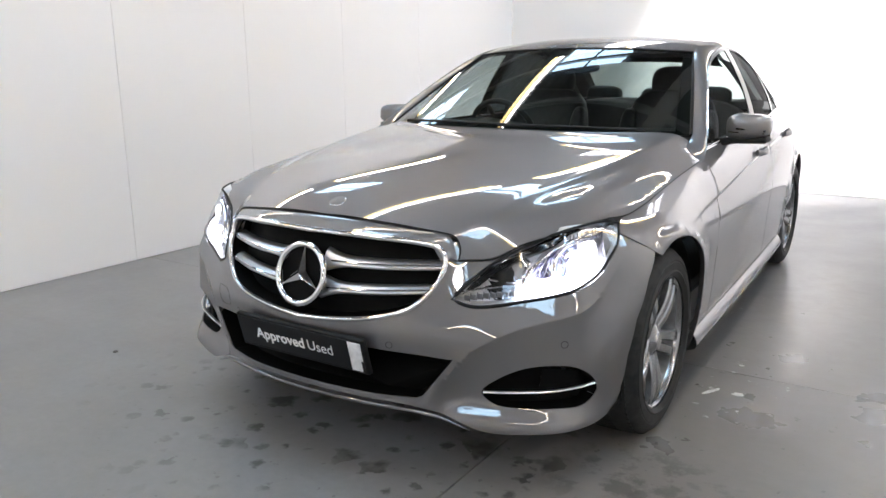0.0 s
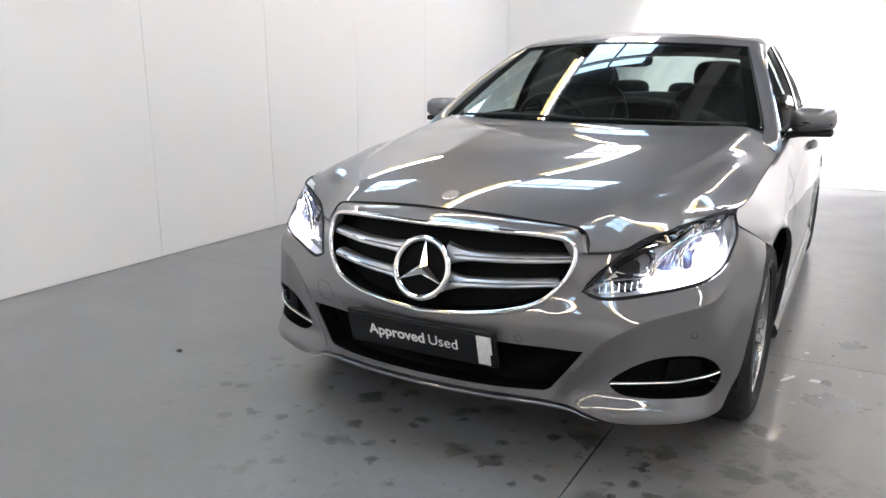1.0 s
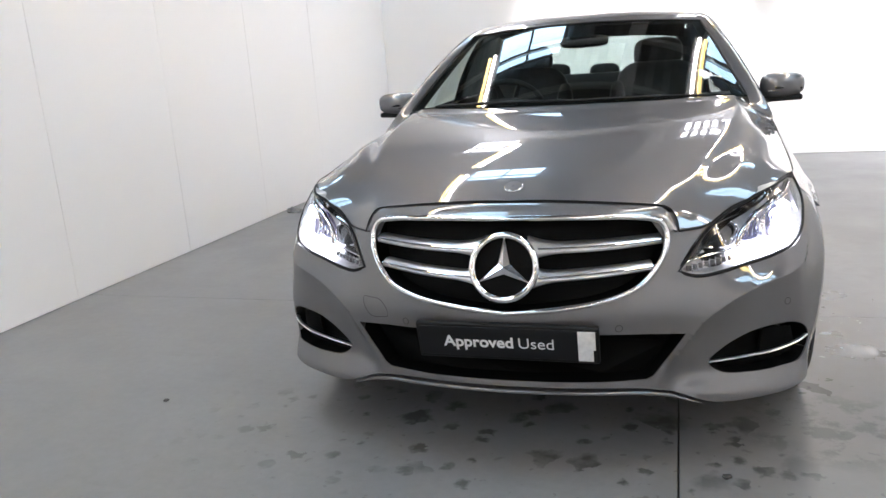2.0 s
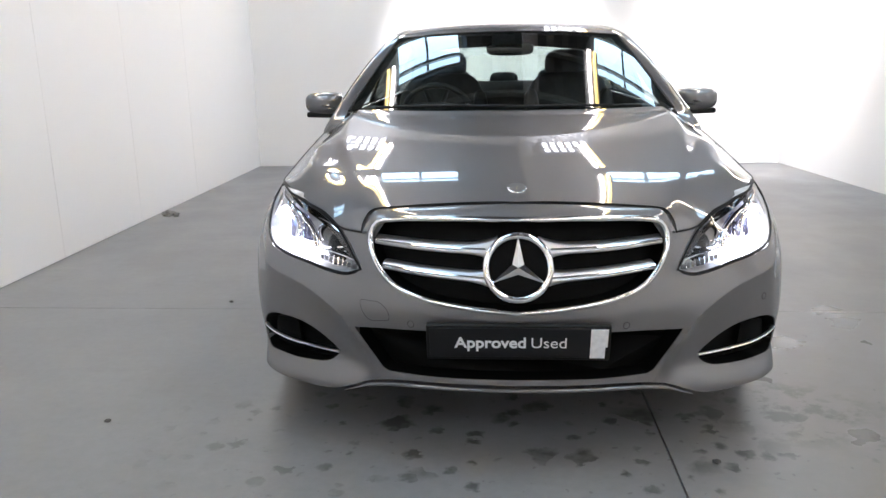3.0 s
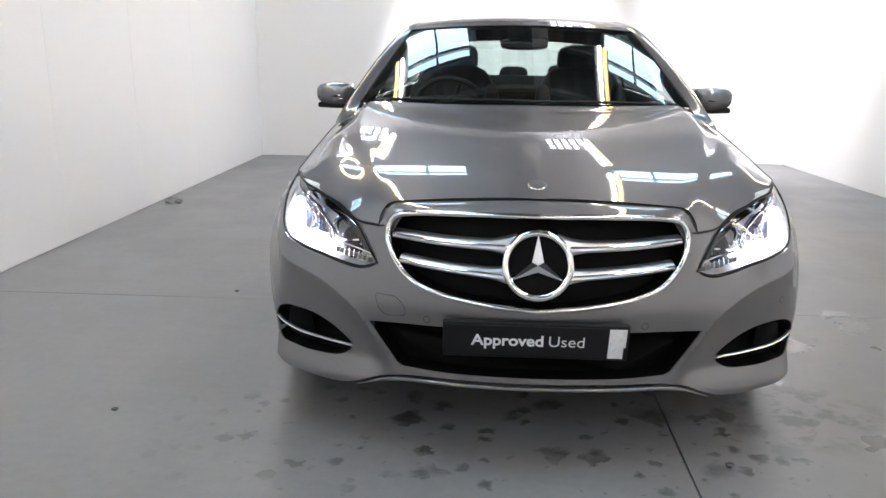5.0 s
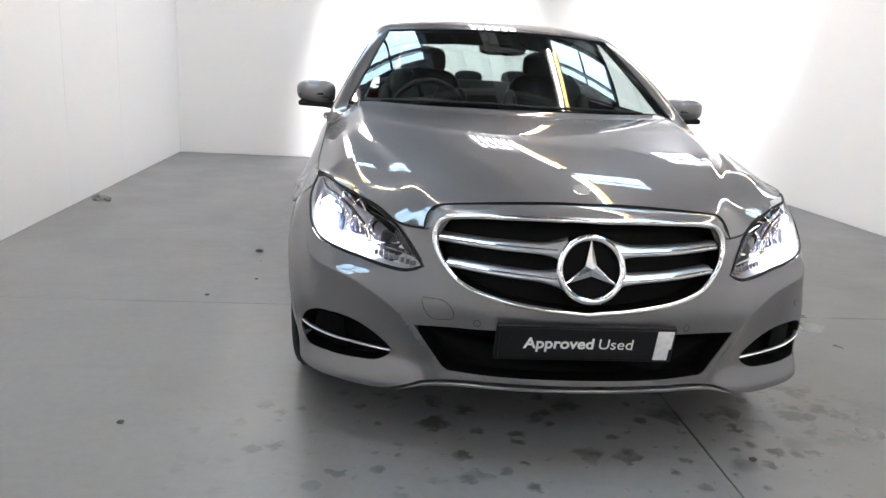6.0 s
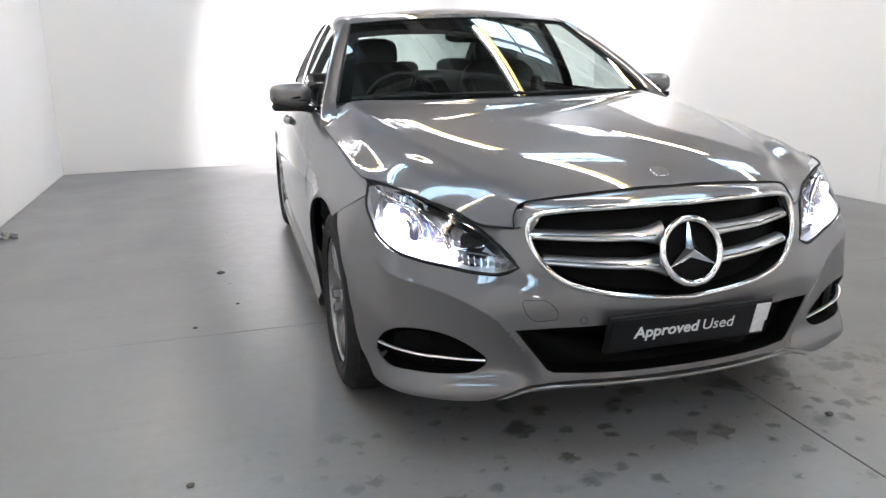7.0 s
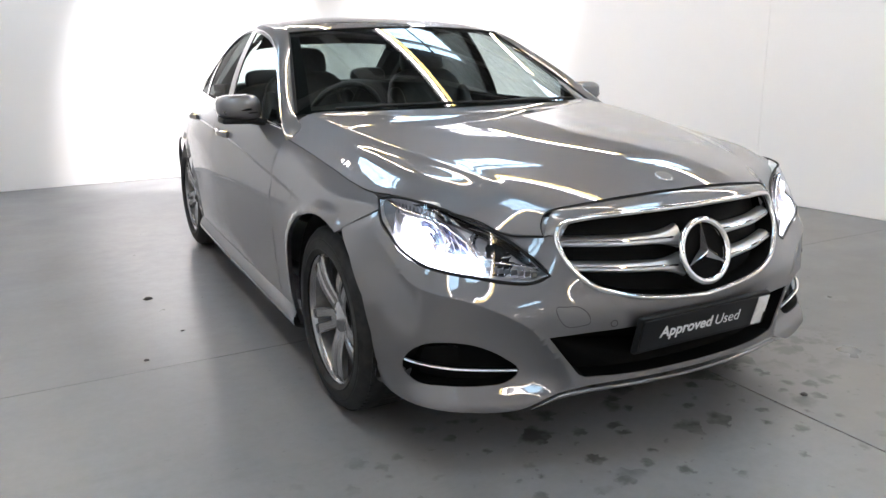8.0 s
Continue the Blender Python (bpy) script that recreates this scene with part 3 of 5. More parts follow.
LAMP_LOW = [(1.180, 0.802), (1.137, 0.768), (1.053, 0.713), (1.009, 0.678), (0.942, 0.649), (0.85, 0.627), (0.76, 0.608), (0.66, 0.591), (0.578, 0.589), (0.515, 0.608)]

HOOD_Y = [0.08, 0.152, 0.224, 0.281, 0.328, 0.358, 0.415, 0.47, 0.56, 0.70, 0.88, 1.15, 1.42]
_z = [0.722, 0.722, 0.722, 0.753, 0.787, 0.803, 0.818, 0.824, 0.818, 0.826, 0.850, 0.883, 0.910]
hood_edge_z = curve(HOOD_Y, _z)
hood_edge_x = curve(HOOD_Y, [0.408, 0.485, 0.566, 0.622, 0.692, 0.731, 0.770, 0.798, 0.832] + [flank(y, z)[0] - 0.004 for y, z in zip(HOOD_Y[9:], _z[9:])])
_ey = HOOD_Y[1:]


def eased(fn, y, reach=0.07, n=7):
    """The mean of fn round y, for a surface without kinks."""
    reach = reach * (0.35 + 0.65 * ease((y - 0.2) / 0.25))
    return sum(float(fn(min(y + reach * (2 * k / (n - 1) - 1), _ey[-1]))) for k in range(n)) / n


def hood_mid(y):
    t = min(max((y - 0.5) / 0.5, 0.0), 1.0)
    hollow_k = 0.5 * (t**3 - 0.5 * t**4) + max(0.0, y - 1.0)
    return 0.891 + 0.078 * y - 0.14 * math.exp(-y / 0.2) + 0.014 * hollow_k


def crown(y):
    """How strongly the hood is arched across: most at its nose."""
    return 0.03 + 0.42 * math.exp(-max(y, 0.0) / 0.33)


hood_crease = curve([0.0, 0.1, 0.5, 0.8, 1.3, 1.5], [0.42, 0.45, 0.57, 0.655, 0.72, 0.73])
_t = np.linspace(_ey[0], _ey[-1], 90)
hood_w = curve(_t, [eased(hood_edge_x, y) for y in _t])
hood_e = curve(_t, [eased(hood_edge_z, y) for y in _t])
hood_r = curve(_t, [eased(lambda y: min(float(hood_crease(y)), float(hood_edge_x(y)) - 0.06 - 0.07 * ease((y - 0.17) / 0.14)), y, 0.1) for y in _t])


def knee(s, soft):
    """Nought up to the crease, then a straight fall, with a soft bend between."""
    return 0.5 * (s + math.sqrt(s * s + soft))


def hood(x, y):
    yy = min(max(y, _ey[0]), _ey[-1])
    w, e, c, r = hood_w(yy), hood_e(yy) - max(0.0, _ey[0] - y) * 0.8, hood_mid(y), hood_r(yy)
    k, arch_k = min(abs(x), w * 1.1), crown(y)
    edge = c - arch_k * w * w - e
    soft = 0.014 + 0.03 * (1 - ease((y - 0.2) / 0.35))
    drop = max(0.0, (knee((k - r) / (w - r), soft) - knee(-r / (w - r), soft)) / (knee(1.0, soft) - knee(-r / (w - r), soft)))
    d = (k - r) / 0.024
    lift = 1.1 * max(0.0, y - 1.17 - 0.44 * x * x) ** 2 * ease((0.74 - k) / 0.1)
    u = min(max((k - r) / (w - r), 0.0), 1.0)
    lift += 0.021 * math.sin(math.pi * u**1.2) ** 2 * ease((y - 0.26) / 0.3) * ease((1.2 - y) / 0.4)
    return np.array([x, y, c - arch_k * k * k - edge * drop + 0.0018 * math.exp(-d * d) * ease((y - 0.20) / 0.2) + lift])


def screen(u, v):
    """The windscreen: u across from -1 to 1, v up from 0 to 1."""
    low = np.array([0.765 * u, 1.30 + 0.235 * u * u, 1.008 - 0.017 * u * u])
    top = np.array([0.585 * u, 2.025 + 0.115 * u * u, 1.353 - 0.025 * u * u])
    q = low + (top - low) * v
    return q + np.array([0, -0.35, 0.9]) * 0.015 * 4 * v * (1 - v) * (1 - 0.5 * u * u)


def rear_screen(u, v):
    low = np.array([0.60 * u, 3.88 - 0.08 * u * u, 1.0])
    top = np.array([0.52 * u, 2.99 + 0.06 * u * u, 1.40 - 0.028 * u * u])
    return low + (top - low) * v + np.array([0, 0.3, 0.9]) * 0.03 * 4 * v * (1 - v)


RAIL_T = [-1, 0, 1, 2, 3, 4, 5, 6, 7]
rail_in = curve(RAIL_T, [tuple(hood(0.77, 1.40) - np.array((0, 0, 0.010))), (0.768, 1.535, 0.990), (0.677, 1.85, 1.172), (0.588, 2.138, 1.328), (0.548, 2.40, 1.380), (0.53, 2.7, 1.398), (0.52, 3.05, 1.372), (0.54, 3.35, 1.27), (0.60, 3.80, 1.03)])
RAIL_OUT = [(0.852, 1.46, 0.945), (0.752, 1.80, 1.148), (0.672, 2.10, 1.288), (0.645, 2.35, 1.343), (0.625, 2.65, 1.359), (0.62, 3.0, 1.318), (0.635, 3.35, 1.215), (0.70, 3.78, 0.995)]
rail_out = curve(RAIL_T, [(flank(1.36, 0.885)[0] - 0.008, 1.36, 0.888)] + RAIL_OUT)
rail_by_y = curve([q[1] for q in RAIL_OUT], RAIL_OUT)


def window_side(y, v):
    """Side windows: v from the belt (0) to the roof rail (1)."""
    z = belt(y)
    lo, hi = flank(y, z) - np.array([0.012, 0, 0]), rail_by_y(y) - np.array([0.004, 0, 0.004])
    hi[1] = y
    return lo + (hi - lo) * v + np.array([0.022 * 4 * v * (1 - v) * max(0.0, min(1.0, (hi[2] - z) / 0.3)), 0, 0])


def mirrored(fn):
    def g(a, b):
        q = fn(a, b)
        return np.array([-q[0], q[1], q[2]])
    return g


def both(half):
    """A full outline from its right half, which begins and ends on the middle line."""
    return [np.array(q, float) for q in half] + [np.array((-q[0], q[1])) for q in reversed(half[1:-1])]



def arch(y0, start, stop, n=22):
    return [np.array((y0 + ARCH * math.cos(radians(start + (stop - start) * i / n)), HUB_Z + 0.004 + ARCH * math.sin(radians(start + (stop - start) * i / n)))) for i in range(n + 1)]


car = tagged(new("car"), "grey metallic saloon car with lit headlamps on the painted floor", "car")

# nose panels
lamp_loop = smooth_line(LAMP_TOP, 0.02)[:-1] + smooth_line(LAMP_LOW, 0.02)[:-1]
FOG = [(1.014, 0.330), (0.988, 0.382), (0.942, 0.411), (0.86, 0.420), (0.755, 0.405), (0.66, 0.363), (0.614, 0.321), (0.648, 0.291), (0.74, 0.281), (0.86, 0.285), (0.985, 0.297)]
fog_loop = smooth_line(FOG, 0.018, closed=True)
GRILLE = [(0, 0.780), (0.22, 0.780), (0.41, 0.768), (0.468, 0.752), (0.488, 0.722), (0.480, 0.678), (0.448, 0.627), (0.391, 0.578), (0.29, 0.547), (0.14, 0.525), (0, 0.514)]
grille_half = smooth_line(GRILLE, 0.018)
INTAKE = [(0, 0.452), (0.28, 0.446), (0.41, 0.439), (0.526, 0.431), (0.475, 0.365), (0.43, 0.308), (0.41, 0.298), (0.26, 0.296), (0, 0.296)]
intake_half = corner_line(INTAKE, 0.025) + [np.array(INTAKE[-1], float)]
grille_low = smooth_line(GRILLE[4:], 0.02)
lamp_low = [q + np.array((0, -0.006)) for q in smooth_line(LAMP_LOW[1:], 0.02)]
bumper_half = [q + np.array((0.006 * min(1, q[0] / 0.3), -0.006)) for q in reversed(grille_low)]
bumper_half += corner_line([(0.496, 0.722), (0.488, 0.750), (0.528, 0.730), (0.640, 0.717), (0.570, 0.667), (0.507, 0.611)], 0.02)
bumper_half += [q for q in reversed(lamp_low)][1:]
bumper_half += corner_line([(1.152, 0.770), (1.292, 0.697), (1.215, 0.626), (1.146, 0.52), (1.116, 0.41), (1.113, 0.30), (1.185, 0.210)], 0.03)
bumper_half += smooth_line([(1.185, 0.21), (1.0, 0.226), (0.84, 0.214), (0.70, 0.204), (0.62, 0.207), (0.55, 0.228), (0.49, 0.250), (0.42, 0.268), (0.34, 0.276), (0.2, 0.279), (0, 0.279)], 0.02)
crease_lines = [[np.array((s * a, bumper_crease(a) + d)) for a in np.arange(0.50, 1.10, 0.012)] for s in (1, -1) for d in (0.003, -0.004)]
panel("front_bumper", both(bumper_half), [both(intake_half), fog_loop, [np.array((-q[0], q[1])) for q in fog_loop]], nose, PAINT, car, 0.017, 0.03, out=(0, -1, 0.1), lines=crease_lines)


def duct(name, loop, deep, mat, label=""):
    """Walls going inwards from an opening in the nose, closed by a back."""
    rows = [[nose(a, z, d) for a, z in loop] for d in (0.004, deep * 0.5, deep)]
    bm = bmesh.new()
    vs = [[bm.verts.new(tuple(q)) for q in r] for r in rows]
    n = len(loop)
    for a, b in zip(vs[:-1], vs[1:]):
        for i in range(n):
            bm.faces.new((a[i], a[(i + 1) % n], b[(i + 1) % n], b[i]))
    bm.faces.new(vs[-1])
    return part(name, bm, mat, car, label, flat=True)


duct("lower_intake", both(intake_half), 0.07, PIT)
for s in (1, -1):
    loop = [np.array((s * q[0], q[1])) for q in fog_loop]
    fog = duct("fog_lamp_recess", loop, 0.055, PIT)
    ins = [np.array((s * a, z)) for a, z in corner_line([(0.80, 0.300), (0.97, 0.306), (0.985, 0.335), (0.955, 0.392), (0.86, 0.402), (0.815, 0.392), (0.80, 0.300)], 0.03)]
    panel("fog_insert", ins, [], lambda a, z: nose(a, z, 0.032), PIT, fog, 0.03, 0.012, out=(s * 0.5, -1, 0))
    line = [nose(s * (0.620 + 0.385 * i / 24), 0.320 + 0.034 * (i / 24) - 0.004 * math.sin(math.pi * i / 24), 0.006) for i in range(25)]
    tube("chrome_blade", line, lambda t: 0.0042, BLADE, fog, "thin curved chrome blade", sides=8, squash=(1.6, 0.9))

# hood
hood_front = smooth_line([(0, 0.112), (0.2, 0.129), (0.36, 0.156), (0.43, 0.173)], 0.025) + smooth_line([(0.443, 0.177), (0.466, 0.180), (0.482, 0.171), (0.4855, 0.156)], 0.01)
hood_half = list(hood_front)
hood_half += [np.array((hood_edge_x(y), y)) for y in np.linspace(_ey[0], 1.405, 60)]
hood_half += smooth_line([(hood_edge_x(1.412), 1.412), (0.785, 1.512), (0.70, 1.462), (0.5, 1.360), (0.25, 1.278), (0, 1.25)], 0.03)[1:]
close = [[np.array((s * x, y)) for x in np.arange(0.30, 0.80, 0.013)] for s in (1, -1) for y in np.arange(0.10, 0.40, 0.013)]
close += [[np.array((s * (hood_r(y) + d), y)) for y in np.arange(0.41, 1.36, 0.02)] for s in (1, -1) for d in (-0.045, -0.03, -0.018, -0.008, 0.0, 0.008, 0.018, 0.03, 0.045, 0.065, 0.085)]
panel("hood", both(hood_half), [], hood, PAINT, car, 0.027, 0.012, lines=close)

front = hood_front + [np.array((0.4855, 0.150))]
line = [hood(s * x, y) - np.array((0, 0.0015, 0.0008)) for s, run in ((-1, front[::-1]), (1, front[1:])) for x, y in run]
tube("hood_gap", line, 0.0019, BLACK, car, "dark shut line of the hood", sides=6)
for s in (1, -1):
    line = [hood(s * (hood_edge_x(y) + 0.001), y) + np.array((0, -0.002, -0.003)) for y in np.linspace(_ey[0], 0.50, 30)]
    tube("hood_gap", line, 0.003, BLACK, car, "dark gap between hood and headlamp", sides=6)
    line = [hood(s * (hood_edge_x(y) + 0.001), y) + np.array((0, 0, -0.0004)) for y in np.linspace(0.50, 1.40, 50)]
    tube("hood_gap", line, 0.0026, BLACK, car, "dark shut line of the hood", sides=6)

# painted shell over the grille
def shell(u, v):
    """From the hood's front edge (v 0) to the top of the grille (v 1); u from -1 to 1."""
    k, s = abs(u), (1 if u >= 0 else -1)
    if k < 0.86:
        t = k / 0.86
        top = hood(s * 0.432 * t, 0.109 + 0.063 * t**2)
        low = nose(s * 0.468 * t, 0.787 - 0.028 * t**5, -0.004)
    else:
        t = (k - 0.86) / 0.14
        top = hood(s * (0.432 + 0.052 * t), 0.172 + 0.03 * t * (1 - t) - 0.022 * t)
        low = nose(s * (0.468 + 0.030 * t), 0.759 - 0.040 * t, -0.004)
    top = np.array(top) - np.array((0, 0.003, 0.003))
    q = top + (low - top) * v
    return q + np.array((0, -0.5, 0.8)) * 0.006 * 4 * v * (1 - v)


panel("grille_shell", [np.array(q) for q in corner_line([(-1, 0), (1, 0), (1, 1), (-1, 1), (-1, 0)], 0.03)], [], shell, PAINT, car, 0.06, 0.008, out=(0, -0.5, 0.8))

# painted inner panels that close the seams beside the grille
for s in (1, -1):
    loop = [np.array((s * a, z)) for a, z in corner_line([(0.43, 0.775), (0.48, 0.70), (0.515, 0.63), (0.60, 0.68), (0.70, 0.735), (0.62, 0.76), (0.43, 0.775)], 0.02)]
    panel("seam_panel", loop, [], lambda a, z: nose(a, z, 0.009), PAINT, car, 0.03, 0.0, out=(0, -1, 0.3))

# flanks
sides = []
for s in (1, -1):
    fn = flank if s > 0 else mirrored(flank)
    folds = [[np.array((y, low_crease(y) - d)) for y in np.arange(1.12, 3.3, 0.035)] for d in (0.0, 0.008, 0.015, 0.022, 0.03)] + [[np.array((y, door_crease(y) - d)) for y in np.arange(0.98, 4.5, 0.035)] for d in (0.0, 0.007, 0.013, 0.02)]
    out = (s, 0, 0)
    top = [np.array((y, hood_edge_z(y) + 0.0)) for y in np.linspace(1.415, 0.585, 30)]
    fender = corner_line([(1.172, 0.20), (1.39, 0.20), (1.415, 0.55)], 0.04) + corner_line([(1.415, 0.55), (1.415, 0.905)], 0.04) + top
    fender += corner_line([(0.541, 0.807), (0.506, 0.777), (0.643, 0.701)], 0.03) + [q for q in arch(AXLE_F, 114, -20)]
    panel("front_fender", fender, [], fn, PAINT, car, 0.030, 0.02, out=out, lines=folds)
    door = corner_line([(1.422, 0.55), (1.40, 0.262), (2.555, 0.262), (2.575, 0.6), (2.575, belt(2.575))], 0.04) + [np.array((y, belt(y))) for y in np.linspace(2.575, 1.422, 30)] + [np.array((1.422, 0.75))]
    front = panel("front_door", door, [], fn, PAINT, car, 0.04, 0.015, out=out, lines=folds)
    door = corner_line([(2.582, 0.6), (2.562, 0.262), (3.17, 0.262)], 0.04) + [q for q in arch(AXLE_R, 190, 138, 8)] + corner_line([(3.36, 0.70), (3.45, belt(3.45))], 0.04) + [np.array((y, belt(y))) for y in np.linspace(3.45, 2.582, 26)]
    rear = panel("rear_door", door, [], fn, PAINT, car, 0.04, 0.015, out=out, lines=folds)
    quarter = [np.array((y, belt(y))) for y in np.linspace(4.58, 3.458, 24)] + corner_line([(3.458, belt(3.458)), (3.368, 0.70)], 0.04) + [q for q in arch(AXLE_R, 136, -14)] + corner_line([(3.95, 0.22), (4.58, 0.25), (4.58, belt(4.58))], 0.04)
    panel("rear_quarter", quarter, [], fn, PAINT, car, 0.04, 0.015, out=out, lines=folds)
    rows = [[(s * (side_at(y, 0.26) + d), y, z) for d, z in ((-0.03, 0.268), (-0.004, 0.264), (0.004, 0.255), (0.020, 0.224), (0.022, 0.212), (0.016, 0.192), (-0.06, 0.165))] for y in np.linspace(1.185, 3.20, 40)]
    loft("sill", rows, PAINT, car)
    sides.append((front, rear))

    # roof rail from bonnet to boot
    def rail(t, v, k=s):
        a, b = rail_in(t), rail_out(t)
        q = a + (b - a) * v
        n = np.array((0.75, 0, 0.66)) * 0.012 * 4 * v * (1 - v)
        q = q + n
        return np.array((k * q[0], q[1], q[2]))
    panel("roof_rail", [np.array(q) for q in corner_line([(-1, 0), (7, 0), (7, 1), (-1, 1), (-1, 0)], 0.12)], [], rail, PAINT, car, 0.16, 0.01, out=(s, 0, 1))

    # windows
    w = window_side if s > 0 else mirrored(window_side)
    panes = {
        "front_window": [(1.60, 0.05), (2.46, 0.03), (2.52, 0.96), (1.82, 0.95), (1.64, 0.88)],
        "rear_window": [(2.58, 0.03), (3.28, 0.03), (3.24, 0.97), (2.62, 0.97)],
        "quarter_window": [(3.35, 0.04), (3.64, 0.04), (3.54, 0.93), (3.30, 0.96)]}
    loops = []
    for n, o in panes.items():
        loop = corner_line(o + o[:1], 0.05)
        loops.append(loop)
        panel(n, loop, [], w, SIDE_GLASS if n == "front_window" else REAR_GLASS, car, 0.06, 0.0, out=out, shift=-0.004)
    frame_loop = corner_line([(1.47, 0.0), (3.72, 0.0), (3.70, 1.0), (1.47, 1.0), (1.47, 0.0)], 0.05)
    panel("window_surround", frame_loop, loops, w, GLOSSY, car, 0.05, 0.006, out=out)
    tube("belt_moulding", [flank(y, belt(y)) * (s, 1, 1) + np.array((-s * 0.004, 0, 0.004)) for y in np.linspace(1.50, 3.72, 40)], 0.007, CHROME, car, "bright chrome moulding", squash=(0.7, 1.0))
    tube("roof_moulding", [rail_out(t) * (s, 1, 1) + np.array((0, 0, -0.004)) for t in np.linspace(0.25, 6.9, 60)], 0.005, CHROME, car, "bright chrome moulding")
    for door, y in zip((front, rear), (2.30, 3.22)):
        h = flank(y, 0.80)
        z = 0.855 + (y - 2.3) * 0.02
        bm = bmesh.new()
        tube_mesh(bm, [(s * (flank(y + d, z)[0] + 0.030 - 2.2 * d * d), y + d, z) for d in np.linspace(-0.105, 0.105, 15)], 0.014, squash=(0.7, 1.2))
        part("door_handle", bm, PAINT, door, "body-coloured pull handle with chrome strip")

# screens and roof
def sheet(name, fn, mat, nu, nv, label=""):
    rows = [[fn(-1 + 2 * i / nu, j / nv) for i in range(nu + 1)] for j in range(nv + 1)]
    return loft(name, rows, mat, car, label)


sheet("windscreen", screen, SCREEN, 40, 20)
sheet("rear_screen", rear_screen, SCREEN, 30, 16)
# black border printed round the windscreen
bm = bmesh.new()
for u0, u1, v0, v1, nu, nv in ((-1, -0.925, 0, 1, 3, 20), (0.925, 1, 0, 1, 3, 20), (-0.925, 0.925, 0, 0.035, 40, 2), (-0.925, 0.925, 0.955, 1, 40, 2), (-0.13, 0.13, 0.80, 0.955, 8, 4)):
    grid = [[bm.verts.new(tuple(screen(u0 + (u1 - u0) * i / nu, v0 + (v1 - v0) * k / nv) - np.array((0, -0.002, 0.004)))) for i in range(nu + 1)] for k in range(nv + 1)]
    for a, b in zip(grid[:-1], grid[1:]):
        for i in range(nu):
            bm.faces.new((a[i], a[i + 1], b[i + 1], b[i]))
part("screen_border", bm, PIT, car, "black printed border of the windscreen")
roof_mid = curve([2.0, 2.3, 2.65, 2.9, 3.1], [1.350, 1.403, 1.424, 1.418, 1.39])


def roof(u, v):
    y = (2.03 + 0.115 * u * u) * (1 - v) + (2.99 + 0.06 * u * u) * v
    t = 2 + 3 * v
    e = rail_in(t)
    x = (e[0] + 0.002) * u
    return np.array((x, y, roof_mid(y) + (e[2] - roof_mid(e[1])) * abs(u) ** 2.6))


sheet("roof", roof, PAINT, 30, 30)
deck_mid = curve([3.95, 4.3, 4.82], [0.985, 0.975, 0.93])
sheet("boot_lid", lambda u, v: np.array((u * (0.69 - 0.06 * v), 3.78 + 0.09 * (1 - u * u) * (1 - v) + v * (0.83 - 0.12 * u * u), deck_mid(3.95 + 0.8 * v) - 0.02 * u**4)), PAINT, 24, 16)
# tail
def tail(a, z):
    q = plan_at(abs(a) * 1.0)
    return np.array((math.copysign(q[0] * 0.80, a), 4.70 - q[1] * 0.62 - 0.05 * max(0.0, z - 0.6) / 0.4 - 0.25 * max(0.0, 0.35 - z), z))


tail_half = corner_line([(0, 0.93), (0.6, 0.925), (0.98, 0.90), (1.02, 0.62), (1.02, 0.25), (0.6, 0.22), (0, 0.22)], 0.05) + [np.array((0, 0.22))]
lamp = [np.array(q) for q in corner_line([(0.50, 0.74), (1.01, 0.68), (1.0, 0.87), (0.56, 0.86), (0.50, 0.74)], 0.04)]
panel("tail_panel", both(tail_half), [lamp, [np.array((-q[0], q[1])) for q in lamp]], tail, PAINT, car, 0.05, 0.02, out=(0, 1, 0))
for s in (1, -1):
    panel("tail_lamp", [np.array((s * q[0], q[1])) for q in lamp], [], tail, RED, car, 0.06, 0.01, "red tail lamp lens", out=(0, 1, 0))

# inner body, dark, that closes the gaps
bm = bmesh.new()
box_mesh(bm, (-0.70, 0.24, 0.17), (0.70, 4.45, 0.30), 0.03)
box_mesh(bm, (-0.62, 0.22, 0.28), (0.62, 1.35, 0.70), 0.05)
box_mesh(bm, (-0.60, 3.75, 0.28), (0.60, 4.45, 0.93), 0.05)
part("underbody", bm, BLACK, car)
for s in (1, -1):
    for y0 in (AXLE_F, AXLE_R):
        rows = [[(s * x, q[0], q[1]) for q in arch(y0, -14, 194, 24)] for x in (0.60, 0.90 if y0 == AXLE_F else 0.84)]
        loft("arch_liner", rows, BLACK, car)

# ---- the car: face ----
# grille
outline = both(grille_half)
duct("grille_backing", outline, 0.085, PIT)
tube("grille_frame", [nose(a, z, -0.002) for a, z in outline], 0.0085, CHROME, car, "polished chrome frame", closed=True, sides=10, up=(0, 1, 0.2))
panel("grille_mesh", both([q * (0.985, 1.0) + np.array((0, (0.65 - q[1]) * 0.03)) for q in grille_half]), [], lambda a, z: nose(a, z, 0.06), PIT, car, 0.06, 0.0, out=(0, -1, 0))


